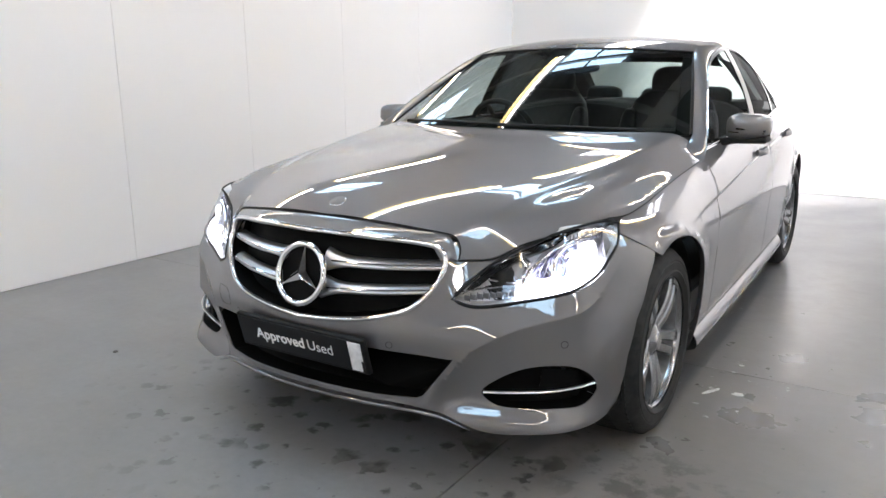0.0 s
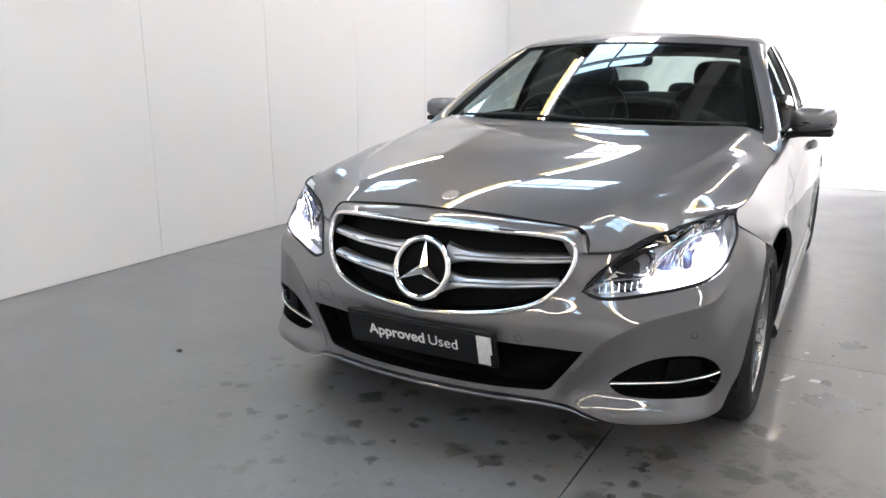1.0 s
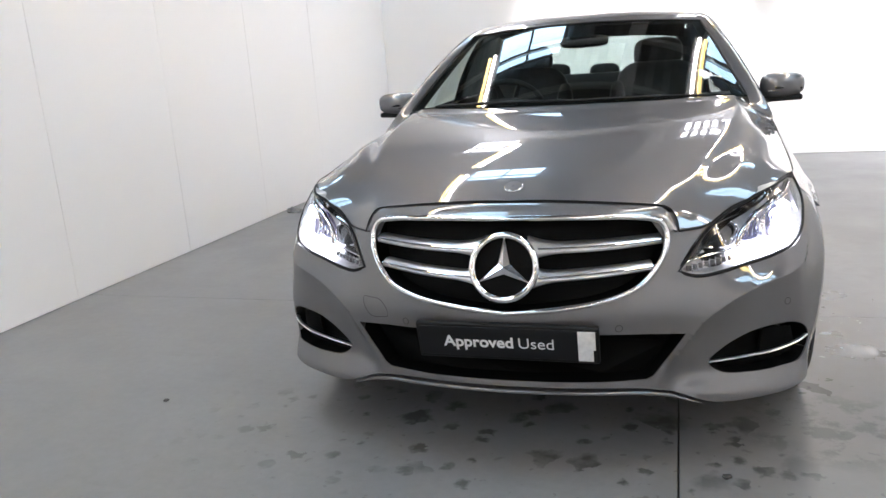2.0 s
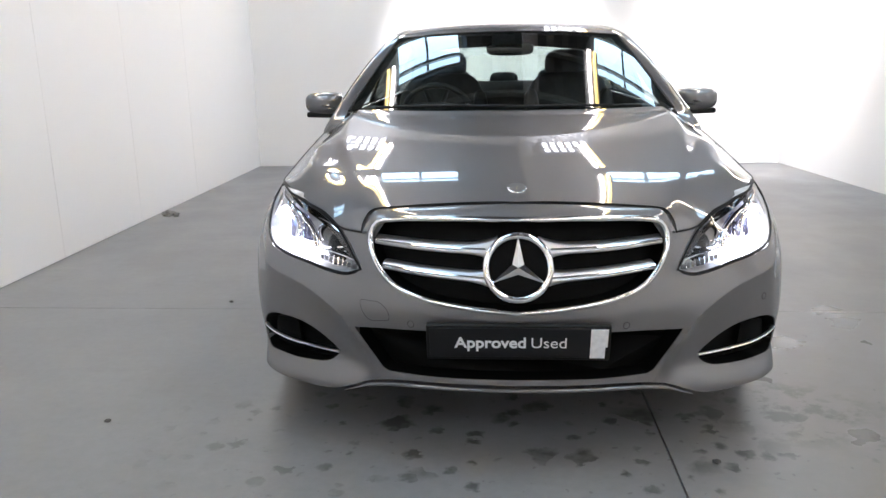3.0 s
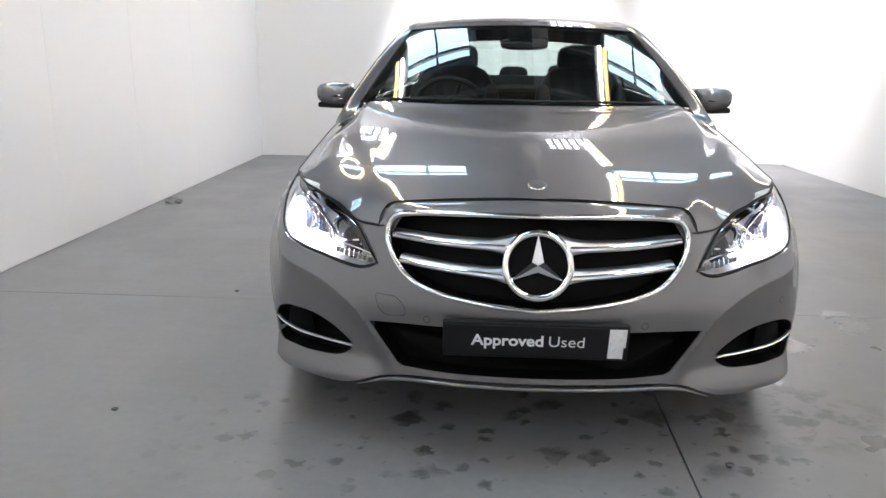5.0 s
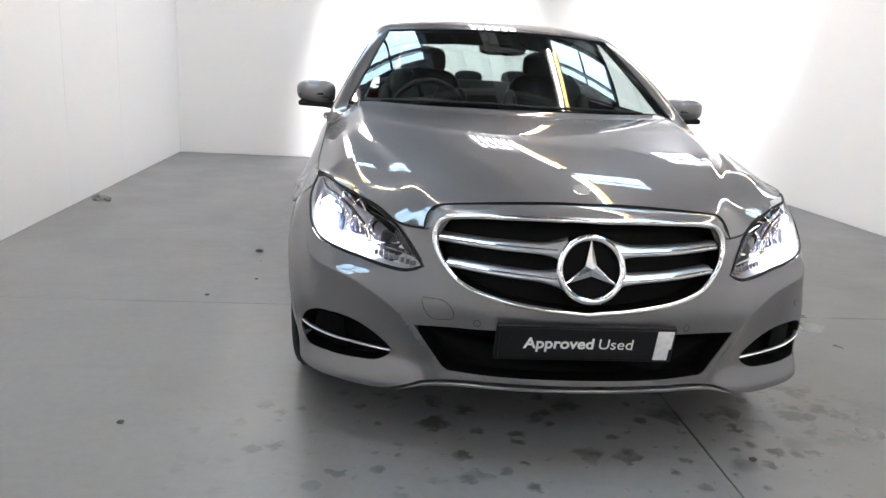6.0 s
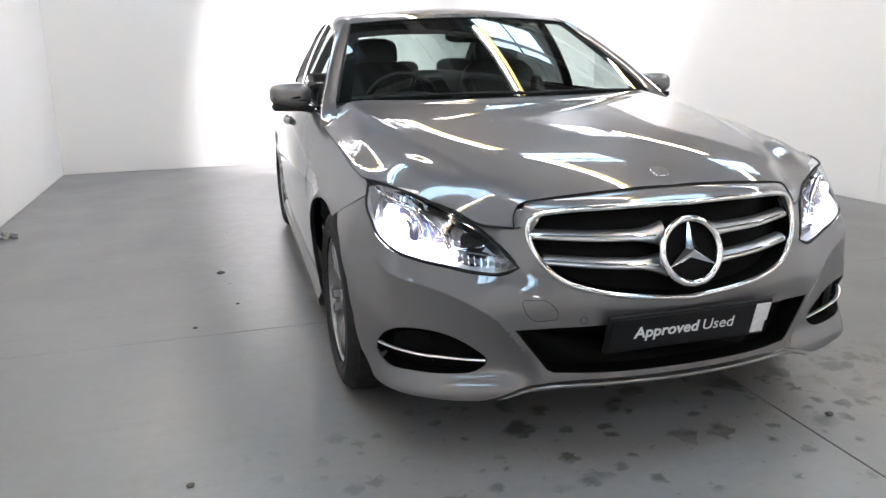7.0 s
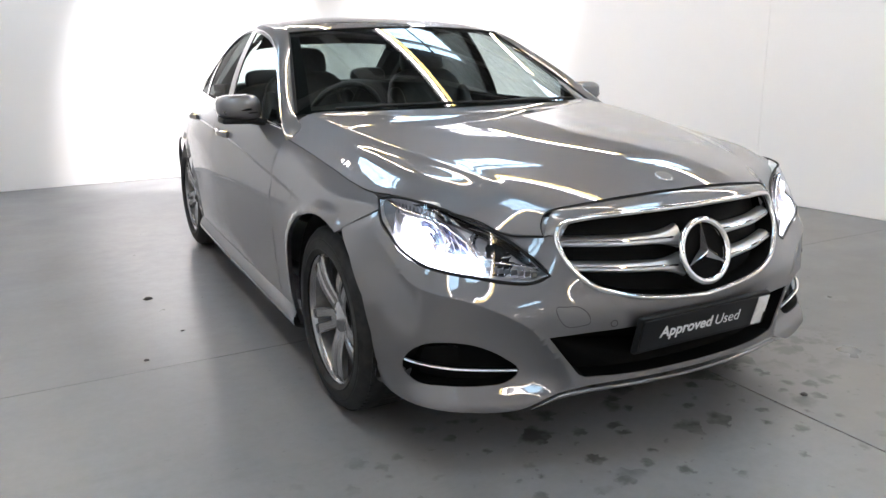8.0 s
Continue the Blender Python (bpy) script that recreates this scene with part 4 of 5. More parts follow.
def slat(s, a0, a1, z0, z1):
    rows = []
    for i in range(25):
        t = i / 24
        a, z = a0 + (a1 - a0) * t, z0 + (z1 - z0) * t
        k = 0.0165 + 0.020 * max(0.0, 1 - t / 0.26) ** 2 - 0.003 * t
        ring = []
        for dz, d in ((1.0, 0.030), (0.75, 0.018), (0.2, 0.011), (-0.35, 0.009), (-0.75, 0.014), (-1.0, 0.026), (-0.9, 0.040), (0.9, 0.045)):
            ring.append(nose(s * a, z + dz * k, d))
        rows.append(ring)
    ob = loft("slat", rows, SATIN, car, "satin silver louvre with bright edge", closed=True, cap=True)
    line = [nose(s * (a0 + (a1 - a0) * t), z0 + (z1 - z0) * t + 0.2 * 0.014, 0.009) for t in np.linspace(0.08, 1, 20)]
    tube("bright_edge", line, 0.0032, CHROME, ob, sides=6, up=(0, 1, 0.2))


for s in (1, -1):
    slat(s, 0.065, 0.475, 0.690, 0.697)
    slat(s, 0.060, 0.440, 0.606, 0.626)

# round emblem of the grille: a ring with three tapered arms
badge = new("grille_emblem")
badge.parent = car
badge["label"] = "round chrome emblem in the grille"
badge.matrix_basis = pose(0, -0.012, 0.648, -17)


def emblem(r, thick, owner, mat):
    tube("ring", [(r * math.cos(t), 0, r * math.sin(t)) for t in np.linspace(0, math.tau, 48, endpoint=False)], thick, mat, owner, closed=True, sides=10, up=(0, 1, 0))
    bm = bmesh.new()
    for k in range(3):
        c = math.radians(90 + 120 * k)
        d, e = Vector((math.cos(c), 0, math.sin(c))), Vector((-math.sin(c), 0, math.cos(c)))
        hub = [bm.verts.new(d * 0.02 * r + e * 0.0), bm.verts.new(-d * 0.0 + Vector((0, -0.16 * r, 0)))]
        left = bm.verts.new((d * 0.5 - e * 0.866) * -0.0 + (d * math.cos(radians(60)) - e * math.sin(radians(60))) * 0.21 * r)
        right = bm.verts.new((d * math.cos(radians(60)) + e * math.sin(radians(60))) * 0.21 * r)
        tip, ridge = bm.verts.new(d * r * 0.97), bm.verts.new(Vector((0, -0.15 * r, 0)))
        bm.faces.new((left, tip, ridge))
        bm.faces.new((ridge, tip, right))
        bm.faces.new((left, right, tip))
        bm.verts.remove(hub[0])
        bm.verts.remove(hub[1])
    part("star", bm, mat, owner, flat=True)


emblem(0.094, 0.0105, badge, CHROME)
bm = bmesh.new()
lathe_mesh(bm, [(0.0, 0.0), (0.088, 0.0), (0.092, 0.006)], 40, pose(0, 0.010, 0, 0, 0, 90))
part("disc", bm, PIT, badge, "black disc behind the arms")
small = new("hood_badge")
small.parent = car
small["label"] = "small flat silver badge"
h = hood(0, 0.178)
small.matrix_basis = pose(0, 0.178, h[2] + 0.003, -68)
emblem(0.026, 0.003, small, CHROME)
bm = bmesh.new()
lathe_mesh(bm, [(0.0, -0.003), (0.027, -0.003), (0.029, 0.004)], 32, pose(0, 0, 0, 0, 0, 90))
part("disc", bm, LAMP_GREY, small)

# lower lip, lamp washers, parking sensors
lip_z = curve([0, 0.2, 0.34, 0.42, 0.49, 0.55, 0.60], [0.262, 0.262, 0.259, 0.252, 0.236, 0.216, 0.200])
line = [nose(a, lip_z(abs(a)), 0.002) for a in np.linspace(-0.58, 0.58, 81)]
tube("lower_lip", line, lambda t: 0.0065 * min(1.0, 8 * t + 0.15, 8 * (1 - t) + 0.15), PAINT, car, sides=10, squash=(1.0, 1.0))
rows = []
for i in range(81):
    a = -1.10 + 2.20 * i / 80
    z = knots([0, 0.215, 0.43, 0.536, 0.645, 0.8, 0.98, 1.15], [0.276, 0.276, 0.264, 0.232, 0.206, 0.213, 0.224, 0.212], abs(a))
    rows.append([nose(a, z, 0.012), nose(a, z - 0.006, 0.03), nose(a, z - 0.008, 0.10), nose(a, z + 0.002, 0.22)])
loft("undertray", rows, BLACK, car)
for s in (1, -1):
    loop = [(s * a, z) for a, z in smooth_line([(0.503, 0.519), (0.470, 0.521), (0.434, 0.519), (0.404, 0.492), (0.402, 0.469), (0.425, 0.463), (0.470, 0.462), (0.496, 0.489)], 0.008, closed=True)]
    if s < 0:
        tube("washer_flap_gap", [nose(a, z, 0.0004) for a, z in loop], 0.0011, BLACK, car, closed=True, sides=5)
    for a, z in ((0.327, 0.464), (0.892, 0.485))[: 2 if s > 0 else 1]:
        c = nose(s * a, z, -0.0012)
        n = normal_of(nose, s * a, z)
        n = n if n[1] < 0 else -n
        m = Matrix.Translation(c) @ Vector(n).to_track_quat("X", "Z").to_matrix().to_4x4()
        sensor = lathe("parking_sensor", [(0.0, 0.0015), (0.009, 0.001), (0.0095, -0.004)], 20, m, PAINT, car)
        lathe("gap_ring", [(0.0095, 0.0006), (0.0112, 0.0006)], 20, m, BLACK, sensor)

# headlamps
for s in (1, -1):
    loop = [np.array((s * q[0], q[1])) for q in lamp_loop]
    lamp = panel("headlamp", loop, [], nose, LENS, car, 0.03, 0.0, "clear lit headlamp with a dark housing", out=(s * 0.5, -1, 0.2), shift=0.001)
    rows = [[nose(a, z, d) for a, z in loop] for d in (0.003, 0.05, 0.095)]
    bm = bmesh.new()
    vs = [[bm.verts.new(tuple(q)) for q in r] for r in rows]
    for p, q in zip(vs[:-1], vs[1:]):
        for i in range(len(loop)):
            bm.faces.new((p[i], p[(i + 1) % len(loop)], q[(i + 1) % len(loop)], q[i]))
    part("housing", bm, HOUSING, lamp)
    panel("housing_back", loop, [], lambda a, z: nose(a, z, 0.056), HOUSING, lamp, 0.05, 0.0, out=(s * 0.5, -1, 0.2))
    tube("seal", [nose(a, z, 0.0005) for a, z in loop], 0.0045, BLACK, lamp, closed=True, sides=6)

    def spot_on(a, z, deep, r, name, mat, dish, s=s, owner=lamp):
        c = nose(s * a, z, deep)
        m = Matrix.Translation(c) @ Vector((s * 0.22, -1, 0.02)).to_track_quat("X", "Z").to_matrix().to_4x4()
        return lathe(name, [(0.0, -dish), (r * 0.5, -dish * 0.85), (r * 0.85, -dish * 0.4), (r, 0.0), (r * 1.06, -0.002), (r * 1.06, -dish - 0.01)], 28, m, mat, owner)

    bezel = [(1.03, 0.800), (0.96, 0.788), (0.84, 0.756), (0.74, 0.718), (0.655, 0.680), (0.60, 0.640), (0.545, 0.618), (0.58, 0.652), (0.65, 0.702), (0.735, 0.737), (0.84, 0.776), (0.955, 0.804)]
    panel("bezel", [np.array((s * a, z)) for a, z in bezel], [], lambda a, z: nose(a, z, 0.014), GLOSSY, lamp, 0.03, 0.02, "gloss black upper bezel", out=(s * 0.5, -1, 0.2))
    def cut(name, points, deep, mat, label="", s=s, owner=lamp, step=0.02):
        loop = [np.array((s * q[0], q[1])) for q in smooth_line(points, step, closed=True)]
        return panel(name, loop, [], lambda a, z: nose(a, z, deep), mat, owner, 0.03, 0.01, label, out=(s * 0.5, -1, 0.2))

    def guide(name, points, deep, r, mat=REFLECTOR, s=s, owner=lamp, squash=(1, 1)):
        return tube(name, [nose(s * a, z, deep) for a, z in smooth_line(points, 0.015)], r, mat, owner, sides=8, squash=squash)

    # grey outer end, behind the clear lens
    cut("outer_panel", [(1.165, 0.800), (1.10, 0.800), (1.075, 0.770), (1.055, 0.715), (1.075, 0.735), (1.13, 0.770)], 0.012, LAMP_GREY)
    # fine upright fins under the bezel
    for k in range(15):
        a = 0.925 + 0.0145 * k
        top_z, low_z = 0.781 + 0.10 * (a - 0.92), 0.757 + 0.09 * (a - 0.92)
        tube("fin", [nose(s * (a + 0.012 * t), low_z + (top_z - low_z) * t, 0.020) for t in (0.0, 0.5, 1.0)], 0.0022, REFLECTOR, lamp, sides=5)
    # main beam unit, its bowl's brightness put in as glow, the lilac hollow beside it
    cut("main_reflector", [(0.905, 0.672), (0.925, 0.700), (0.965, 0.722), (1.0, 0.748), (1.055, 0.764), (1.052, 0.715), (1.02, 0.683), (0.95, 0.670)], 0.036, BOWL, "reflector bowl with its own added glow")
    cut("lilac_bowl", [(0.852, 0.668), (0.858, 0.715), (0.90, 0.738), (0.93, 0.748), (0.985, 0.757), (0.998, 0.749), (0.955, 0.722), (0.918, 0.700), (0.895, 0.672)], 0.036, LILAC)
    cut("middle_bowl", [(0.76, 0.662), (0.785, 0.700), (0.845, 0.735), (0.875, 0.742), (0.850, 0.715), (0.838, 0.672)], 0.042, LILAC)
    spot_on(0.955, 0.712, 0.030, 0.026, "main_bulb", BEAM, 0.010)
    spot_on(1.020, 0.735, 0.030, 0.018, "outer_bulb", BEAM, 0.008)
    for k in range(4):
        a = 0.782 + 0.019 * k
        guide("flute", [(a, 0.668), (a + 0.012, 0.692), (a + 0.030, 0.712)], 0.038, 0.0028)
    # two clear light guides that sweep up and outwards
    guide("light_guide", [(0.738, 0.646), (0.775, 0.700), (0.862, 0.746), (0.96, 0.770), (1.06, 0.783), (1.13, 0.800)], 0.018, 0.0055, squash=(1.7, 0.8))
    guide("light_guide", [(0.842, 0.670), (0.844, 0.700), (0.862, 0.724), (0.925, 0.753), (1.0, 0.764), (1.06, 0.770)], 0.022, 0.0045, squash=(1.7, 0.8))
    guide("light_guide", [(0.526, 0.618), (0.565, 0.650), (0.615, 0.683), (0.68, 0.712), (0.76, 0.734)], 0.014, 0.0028, squash=(1.6, 0.8))
    cut("inner_housing", [(0.548, 0.624), (0.60, 0.655), (0.66, 0.692), (0.74, 0.724), (0.80, 0.744), (0.765, 0.700), (0.735, 0.650), (0.62, 0.636)], 0.040, HOUSING, step=0.015)
    # inner unit, unlit, in a bright frame
    inner = [(0.622, 0.660), (0.660, 0.650), (0.732, 0.656), (0.757, 0.704), (0.735, 0.716), (0.690, 0.713)]
    bowl = [np.array((s * q[0], q[1])) for q in smooth_line(inner, 0.012, closed=True)]
    cut("inner_reflector", inner, 0.036, LAMP_GREY)
    tube("inner_frame", [nose(a, z, 0.028) for a, z in bowl], 0.0034, REFLECTOR, lamp, closed=True, sides=6)
    cut("bright_wedge", [(0.636, 0.664), (0.662, 0.660), (0.700, 0.706), (0.684, 0.706)], 0.028, REFLECTOR, step=0.01)
    spot_on(0.722, 0.690, 0.028, 0.021, "projector", GLOSSY, 0.02)
    for a, z in ((0.735, 0.664), (0.712, 0.660), (0.748, 0.690), (0.702, 0.704)):
        spot_on(a, z, 0.032, 0.0055, "chrome_stud", REFLECTOR, 0.004)
    # lit band along the lower edge, then the dark cells of the indicator
    cut("running_light", [(1.046, 0.690), (1.035, 0.676), (0.99, 0.658), (0.93, 0.644), (0.85, 0.629), (0.76, 0.615), (0.718, 0.610), (0.724, 0.625), (0.740, 0.640), (0.85, 0.660), (0.95, 0.670), (1.01, 0.680)], 0.012, STRIP_LIT, "lit white running light")
    guide("light_bar", [(0.545, 0.625), (0.62, 0.634), (0.735, 0.645)], 0.016, 0.0032, squash=(1.4, 1.0))
    for k in range(8):
        a, z = 0.562 + 0.0205 * k, 0.606 + 0.0018 * k
        bm = bmesh.new()
        q = nose(s * a, z, 0.022)
        box_mesh(bm, Vector(q) - Vector((0.008, 0.004, 0.008)), Vector(q) + Vector((0.008, 0.004, 0.008)), 0.002)
        part("indicator_cell", bm, LAMP_GREY, lamp)
        guide("cell_rib", [(a + 0.010, z - 0.010), (a + 0.013, z + 0.014)], 0.018, 0.0016)

# plate in its holder
plate = new("plate")
plate.parent = car
plate["label"] = "black show plate with white lettering"
plate.matrix_basis = pose(0, -0.028, 0.427, 104 - 90)
block("holder", (-0.272, -0.008, -0.064), (0.272, 0.012, 0.060), BLACK, plate, bevel=0.006)
block("plate_face", (-0.262, -0.012, -0.050), (0.262, -0.0082, 0.052), PLATE, plate, bevel=0.0012)
block("end_strip", (0.212, -0.0142, -0.050), (0.262, -0.0122, 0.052), SILVER_FOIL, plate, "worn silver strip", bevel=0.0006)
block("torn_edge", (0.2555, -0.0150, -0.052), (0.264, -0.0146, -0.010), BLACK, plate)


def lettering(text, x, size, bold, owner):
    data = bpy.data.curves.new("lettering", "FONT")
    data.body, data.size, data.extrude, data.offset = text, size, 0.0004, bold
    ob = new("lettering", data)
    bpy.context.view_layer.update()
    mesh = bpy.data.meshes.new_from_object(ob.evaluated_get(bpy.context.evaluated_depsgraph_get()))
    bpy.data.objects.remove(ob)
    got = link("lettering", mesh, WHITE_INK, owner)
    w = max(v.co.x for v in mesh.vertices)
    got.matrix_basis = pose(x, -0.0130, -0.015, 90)
    return w


width = lettering("Approved", -0.187, 0.0525, 0.0012, plate)
lettering("Used", -0.187 + width + 0.013, 0.0525, -0.0002, plate)

# cowl and wipers
rows = [[hood(x, 1.25 + 0.20 * min(1, abs(x) / 0.75) ** 2) - np.array((0, -0.004, 0.012)) for x in np.linspace(-0.80, 0.80, 33)], [screen(u, 0.0) + np.array((0, 0.02, -0.012)) for u in np.linspace(-1.02, 1.02, 33)]]
loft("cowl", rows, BLACK, car)
for x0, x1, lift in ((-0.62, 0.02, 0.012), (-0.02, 0.60, 0.008)):
    line = [screen(u / 0.765, 0.006 + 0.008 * math.sin(math.pi * (u - x0) / (x1 - x0))) + np.array((0, -0.006, lift)) for u in np.linspace(x0, x1, 20)]
    tube("wiper", line, 0.007, BLACK, car, sides=6)
line = [screen(u, v) for u, v in [(-1, k / 20) for k in range(21)] + [(-1 + 2 * k / 30, 1) for k in range(1, 31)] + [(1, 1 - k / 20) for k in range(1, 21)]]
tube("screen_seal", line, 0.006, BLACK, car, sides=6)

# mirrors
for s in (1, -1):
    def bend(q):
        k = 1 - 0.18 * (q.x + 1) / 2
        return Vector((q.x + 0.0, q.y - 0.25 * (1 - q.x * q.x) * 0 + 0.10 * q.x * q.x, q.z * k + 0.06 * q.x))

    def bend_s(q, s=s):
        r = bend(Vector((q.x * s, q.y, q.z)))
        return Vector((r.x * s, r.y, r.z))
    mirror = blob("door_mirror", (0.094, 0.075, 0.060), (s * 0.938, 1.80, 1.012), PAINT, car, "body-coloured door mirror with a dark foot", 3.4, shape=bend_s)
    block("glass", (-0.078, 0, -0.045), (0.078, 0.004, 0.045), CHROME, mirror, bevel=0.0015, m=pose(s * 0.938, 1.876, 1.012, 0, 0, -s * 8))
    block("base", (-0.086, -0.055, -0.014), (0.086, 0.055, 0.012), BLACK, mirror, bevel=0.01, m=pose(s * 0.936, 1.80, 0.956, 0, -s * 2, 0))
    tube("foot", [(s * 0.90, 1.80, 0.955), (s * 0.855, 1.77, 0.948), (s * 0.825, 1.74, 0.945)], 0.024, BLACK, mirror, squash=(1.5, 0.7))
    tube("indicator", [(s * (0.90 + 0.115 * t), 1.7275 + 0.02 * t * t, 1.006 - 0.008 * t) for t in np.linspace(0, 1, 12)], 0.0055, GLOSSY, mirror, sides=6)
    tube("crease", [(s * (0.87 + 0.14 * t), 1.7275 + 0.018 * t * t, 0.992 - 0.004 * t) for t in np.linspace(0, 1, 12)], 0.003, GLOSSY, mirror, sides=6)

# wheels
def wheel(x, y, s):
    hub = new("wheel")
    hub.parent = car
    hub["label"] = "silver five-twin-spoke alloy wheel"
    hub.matrix_basis = pose(x, y, HUB_Z) @ Matrix.Diagonal((s, 1, 1, 1))
    eye = Matrix.Identity(4)
    r = TYRE
    lathe("tyre", [(0.232, 0.010), (0.245, 0.018), (0.250, 0.0215), (0.256, 0.019), (0.262, 0.021), (0.283, 0.0195), (0.286, 0.0165), (0.290, 0.018), (0.303, 0.0125), (0.305, 0.010), (0.312, 0.008), (0.326, -0.010), (0.333, -0.035), (r, -0.07), (r, -0.15), (0.328, -0.205), (0.30, -0.235), (0.25, -0.235)], 72, eye, RUBBER, hub)
    bm = bmesh.new()
    for k in range(72):
        c = math.tau * (k + 0.5) / 72
        for x0, x1 in ((-0.055, -0.012), (-0.155, -0.075), (-0.215, -0.175)):
            m = Matrix.Rotation(c, 4, "X")
            box_mesh(bm, (x0, -0.010, r - 0.012), (x1, 0.010, r + (0.001 if x0 > -0.2 and x1 < -0.05 else -0.004)), 0, m)
    part("tread", bm, RUBBER, hub, flat=True)
    lathe("rim", [(0.246, 0.016), (0.247, 0.005), (0.240, 0.001), (0.232, 0.003), (0.226, -0.004), (0.222, -0.016)], 72, eye, ALLOY, hub)
    lathe("rim_barrel", [(0.222, -0.016), (0.214, -0.04), (0.205, -0.08), (0.205, -0.19), (0.24, -0.205)], 48, eye, BARREL, hub)
    for k in range(5):
        for side in (-1, 1):
            c = Matrix.Rotation(math.tau * k / 5 + radians(34), 4, "X")
            rows = []
            for t in np.linspace(0, 1, 9):
                rad = 0.045 + (0.229 - 0.045) * t
                off = side * (0.0195 + 0.012 * t ** 0.9)
                w = 0.0180 + 0.004 * t * t
                h = -0.028 + 0.022 * t + 0.012 * math.sin(math.pi * t)
                rows.append([c @ Vector((h + dh, off + dw * w, rad)) for dw, dh in ((-1.05, -0.026), (-1, -0.005), (-0.72, 0.001), (0.72, 0.001), (1, -0.005), (1.05, -0.026))])
            loft("spoke", rows, ALLOY, hub, closed=True)
    lathe("hub_cap", [(0.0, -0.004), (0.028, -0.006), (0.033, -0.014), (0.050, -0.022), (0.066, -0.034), (0.068, -0.06)], 36, eye, ALLOY, hub)
    for k in range(5):
        c = math.tau * k / 5 + radians(70)
        lathe("wheel_bolt", [(0.0, 0.004), (0.008, 0.003), (0.009, -0.01)], 10, pose(-0.030, 0.05 * math.cos(c), 0.05 * math.sin(c)), STEEL, hub)
    lathe("brake_disc", [(0.06, -0.075), (0.155, -0.072), (0.158, -0.08), (0.158, -0.10)], 48, eye, STEEL, hub)
    block("brake_caliper", (-0.13, 0.09, -0.07), (-0.055, 0.165, 0.08), BLACK, hub, bevel=0.012)
    return hub


for s in (1, -1):
    wheel(s * 0.905, AXLE_F, s)
    wheel(s * 0.850, AXLE_R, s)

# ---- cabin ----
def seat(x, y, name="front_seat", wide=0.25):
    top = new(name)
    top.parent = car
    top["label"] = "black leather seat with head restraint"
    top.location = (x, y, 0)
    blob("cushion", (wide, 0.26, 0.09), (0, -0.22, 0.47), LEATHER, top, power=3.5)
    blob("backrest", (wide * 0.98, 0.075, 0.34), (0, 0.10, 0.80), LEATHER, top, power=4.0, turn=(-14, 0, 0))
    for s in (-1, 1):
        blob("side_bolster", (0.05, 0.07, 0.26), (s * wide * 0.88, 0.045, 0.78), LEATHER, top, power=3.0, turn=(-14, 0, 0))
    blob("head_restraint", (0.135, 0.05, 0.085), (0, 0.195, 1.175), LEATHER, top, power=3.2, turn=(-10, 0, 0))
    for s in (-1, 1):
        tube("post", [(s * 0.06, 0.185, 1.05), (s * 0.06, 0.195, 1.16)], 0.007, CHROME, top, sides=8)


seat(-0.37, 2.42)
seat(0.37, 2.42)
bench = new("rear_bench")
bench.parent = car
blob("cushion", (0.62, 0.25, 0.09), (0, 3.02, 0.48), LEATHER, bench, power=4)
blob("backrest", (0.62, 0.08, 0.30), (0, 3.30, 0.76), LEATHER, bench, power=4.5, turn=(-20, 0, 0))
for x, w, z in ((-0.36, 0.125, 1.06), (0, 0.10, 1.045), (0.36, 0.125, 1.06)):
    blob("head_restraint", (w, 0.045, 0.065), (x, 3.42, z), LEATHER, bench, power=3.4, turn=(-12, 0, 0))
block("parcel_shelf", (-0.62, 3.42, 0.985), (0.62, 3.74, 1.035), CABIN, car, bevel=0.01)
rows = []
for i in range(25):
    x = -0.74 + 1.48 * i / 24
    y0 = 1.36 + 0.20 * (x / 0.75) ** 2
    rows.append([(x, y0, 0.985), (x, y0 + 0.20, 0.990 - 0.01 * abs(x)), (x, y0 + 0.42, 0.985 + 0.025 * math.exp(-((x + 0.37) / 0.17) ** 2)), (x, y0 + 0.47, 0.955), (x, y0 + 0.46, 0.70), (x, y0 + 0.30, 0.55)])
loft("dashboard", rows, CABIN, car)
steer = new("steering_wheel")
steer.parent = car
steer.matrix_basis = pose(-0.37, 1.99, 0.92, -66)
tube("wheel_rim", [(0.185 * math.cos(t), 0.185 * math.sin(t), 0) for t in np.linspace(0, math.tau, 40, endpoint=False)], 0.015, LEATHER, steer, closed=True, sides=10)
blob("airbag_boss", (0.07, 0.06, 0.03), (0, -0.01, -0.01), CABIN, steer)
for c in (0, 180, 250, 290):
    tube("wheel_spoke", [(0.05 * math.cos(radians(c)), 0.05 * math.sin(radians(c)), -0.005), (0.18 * math.cos(radians(c)), 0.18 * math.sin(radians(c)), 0)], 0.012, CABIN, steer, sides=8)
inner = blob("cabin_mirror", (0.125, 0.022, 0.036), (0.015, 2.06, 1.268), GLOSSY, car, "black cabin mirror behind the windscreen", 3.6)
tube("stem", [(0.015, 2.06, 1.29), (0.015, 2.01, 1.345)], 0.014, GLOSSY, inner)
# lining under the roof and on the doors, floor
rows = [[roof(u, v) - np.array((0, 0, 0.022 + 0.105 * ease((v - 0.55) / 0.42))) for u in np.linspace(-0.98, 0.98, 21)] for v in np.linspace(0.02, 0.98, 12)]
loft("roof_lining", rows, varied("dark_roof_cloth", (0.03, 0.03, 0.03), (0.045, 0.045, 0.045), 80.0, 0.9), car)
bm = bmesh.new()
box_mesh(bm, (-0.76, 1.38, 0.28), (0.76, 3.45, 0.32))
box_mesh(bm, (-0.74, 1.36, 0.30), (0.74, 1.44, 0.93))
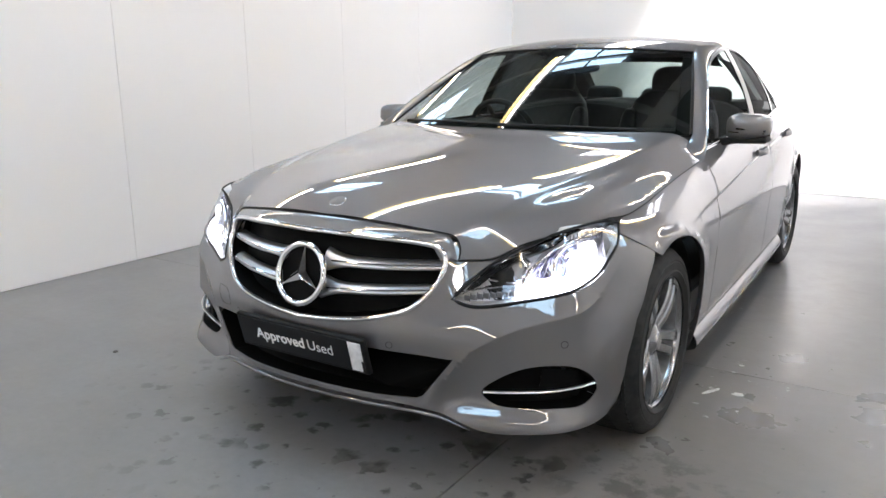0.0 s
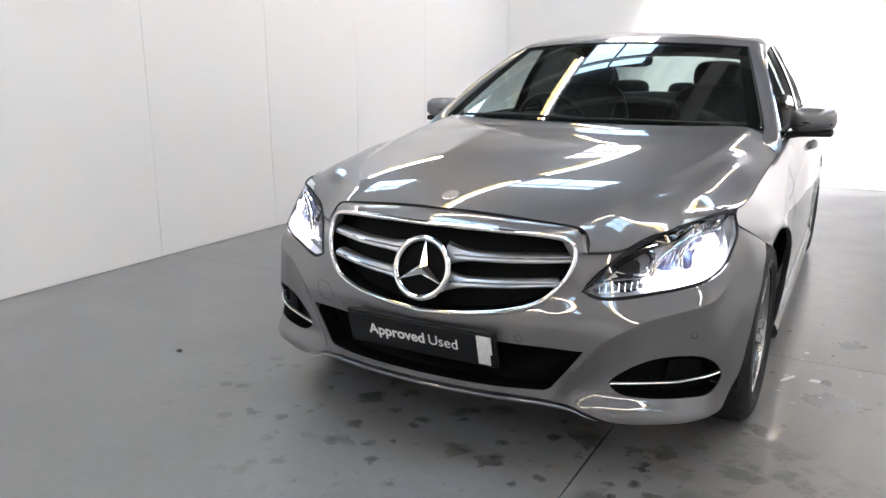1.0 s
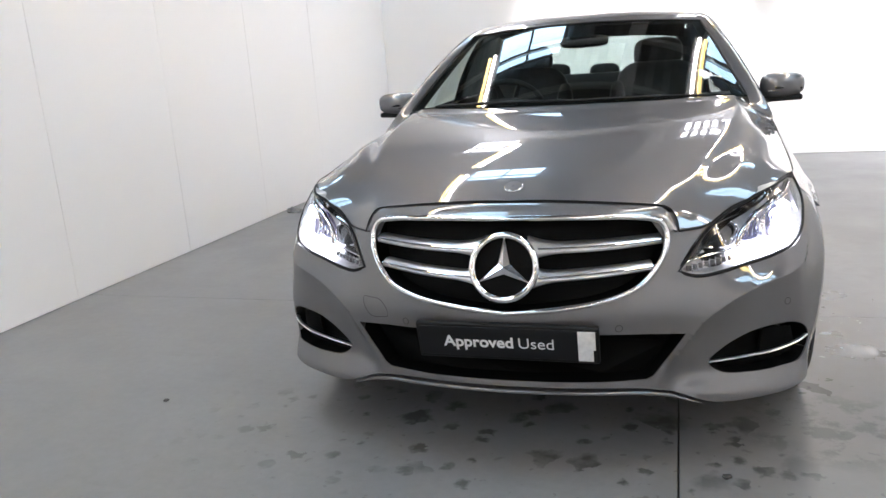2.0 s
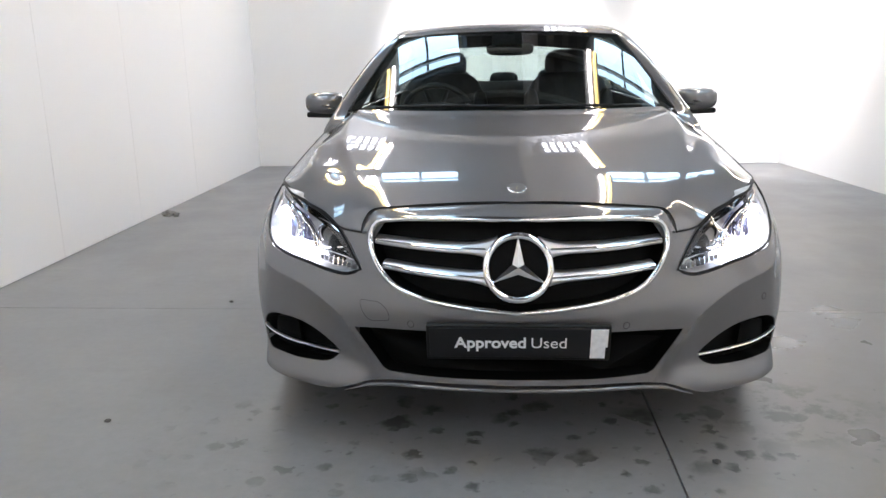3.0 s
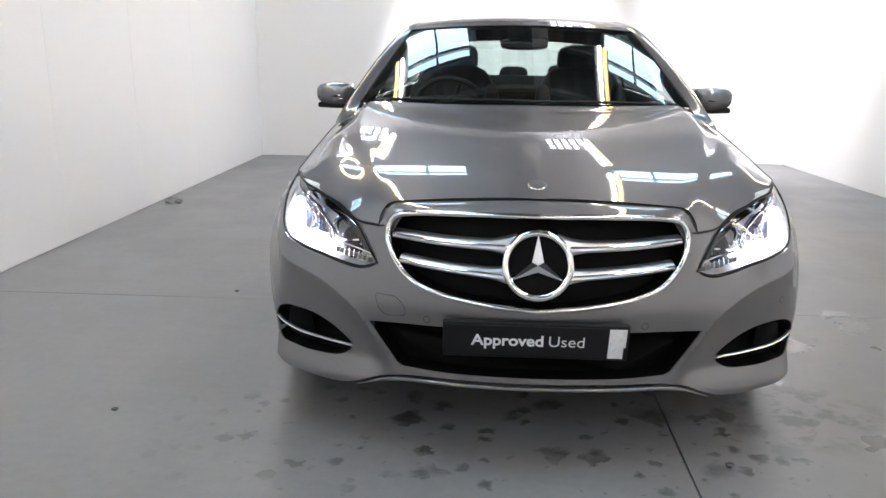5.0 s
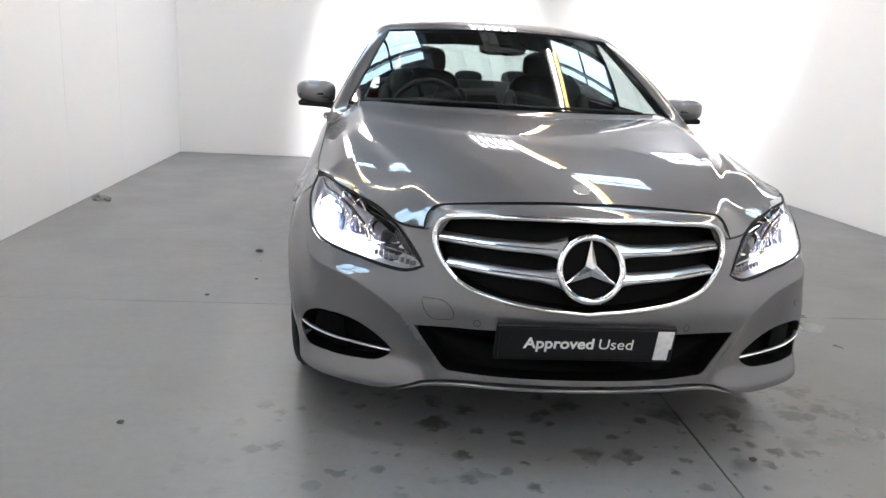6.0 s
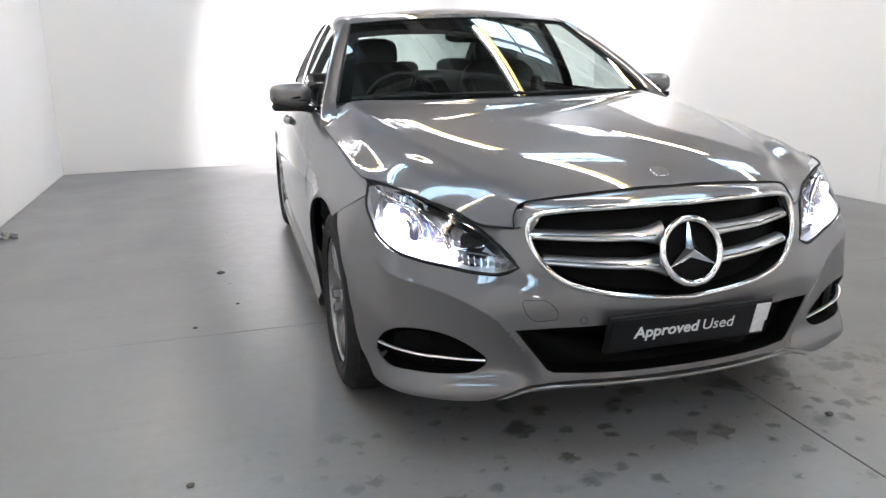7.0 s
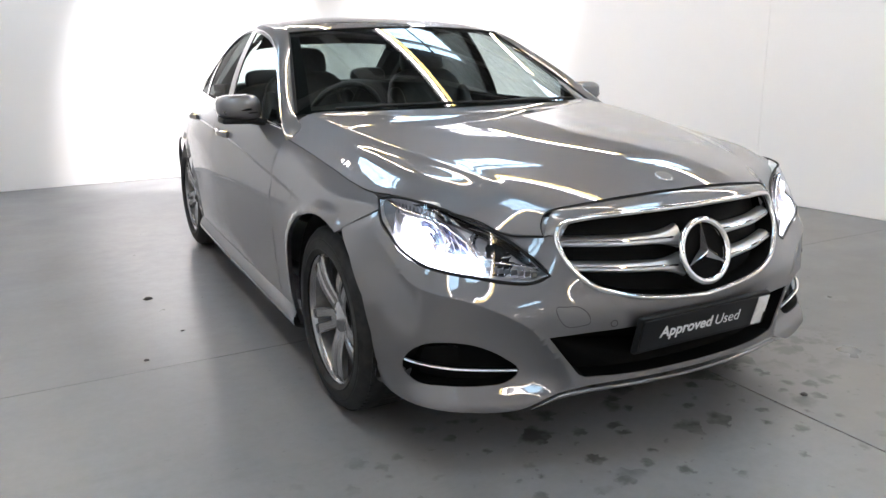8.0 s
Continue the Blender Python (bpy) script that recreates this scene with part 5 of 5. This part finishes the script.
box_mesh(bm, (-0.13, 1.7, 0.3), (0.13, 2.9, 0.62), 0.03)
part("cabin_floor", bm, CABIN, car)
for s in (1, -1):
    rows = [[rail_in(k) * (s, 1, 1) + np.array((s * d, 0, dz)) for d, dz in ((0.03, -0.10), (-0.05, -0.07), (-0.07, -0.02))] for k in np.linspace(4.6, 7, 14)]
    loft("pillar_lining", rows, CABIN, car)
    rows = [[(s * (flank(y, z)[0] - 0.055), y, z) for z in (0.30, 0.5, 0.7, 0.85, belt(y) - 0.004)] for y in np.linspace(1.44, 3.6, 20)]
    loft("door_lining", rows, CABIN, car)

# ---- loose bits on the floor ----
def crumb(x, y, r, mat, label, n):
    random.seed(n)
    bm = bmesh.new()
    bmesh.ops.create_icosphere(bm, subdivisions=2, radius=r)
    for v in bm.verts:
        v.co *= 0.7 + 0.5 * random.random()
        v.co.z = abs(v.co.z) * 0.45
    ob = part("debris", bm, mat, None, flat=True)
    ob.location = (x, y, 0.001)
    return tagged(ob, label, "debris", "bits of debris on the floor")


DIRT = varied("dark_grit", (0.03, 0.03, 0.03), (0.07, 0.065, 0.06), 90.0, 0.8)
for n, (x, y, r) in enumerate(((-1.32, 2.48, 0.022), (-1.45, 1.61, 0.012), (-1.45, 0.256, 0.013), (-1.25, 1.9, 0.009), (0.626, 0.045, 0.014))):
    crumb(x, y, r, DIRT, "small dark bit of grit on the floor", n)
paper = tagged(new("crumpled_scrap"), "crumpled grey scrap lying against the wall foot", "debris")
paper.location = (-2.70, 3.80, 0.0)
for k, (dx, dy, r) in enumerate(((0, 0, 0.045), (0.05, 0.03, 0.03), (0.075, -0.02, 0.025))):
    random.seed(40 + k)
    bm = bmesh.new()
    bmesh.ops.create_icosphere(bm, subdivisions=2, radius=r)
    for v in bm.verts:
        v.co *= 0.6 + 0.6 * random.random()
        v.co.z = max(v.co.z * 0.7 + r * 0.4, 0)
        v.co += Vector((dx, dy, 0))
    part("fold", bm, BARREL, paper, flat=True)


# thin white flakes beside the wheel track
FLAKE = varied("mottled_white", (0.55, 0.55, 0.54), (0.72, 0.72, 0.71), 60.0, 0.6)
for n, (x, y, r, long, turn) in enumerate(((0.99, 1.26, 0.011, 4.4, 62), (1.085, 1.28, 0.017, 1.4, 20), (1.12, 1.12, 0.006, 1.5, 80), (1.03, 1.60, 0.008, 1.6, 10), (0.74, 2.86, 0.017, 2.6, 75), (0.70, 2.66, 0.012, 2.0, 30))):
    flake = crumb(x, y, r, FLAKE, "thin white flake on the worn concrete", 70 + n)
    flake.name = "white_flake"
    flake["category"], flake["group"] = "paint flake", "flakes of paint on the floor"
    flake.matrix_basis = pose(x, y, 0.0005, 0, 0, turn) @ Matrix.Diagonal((long, 1, 0.25, 1))
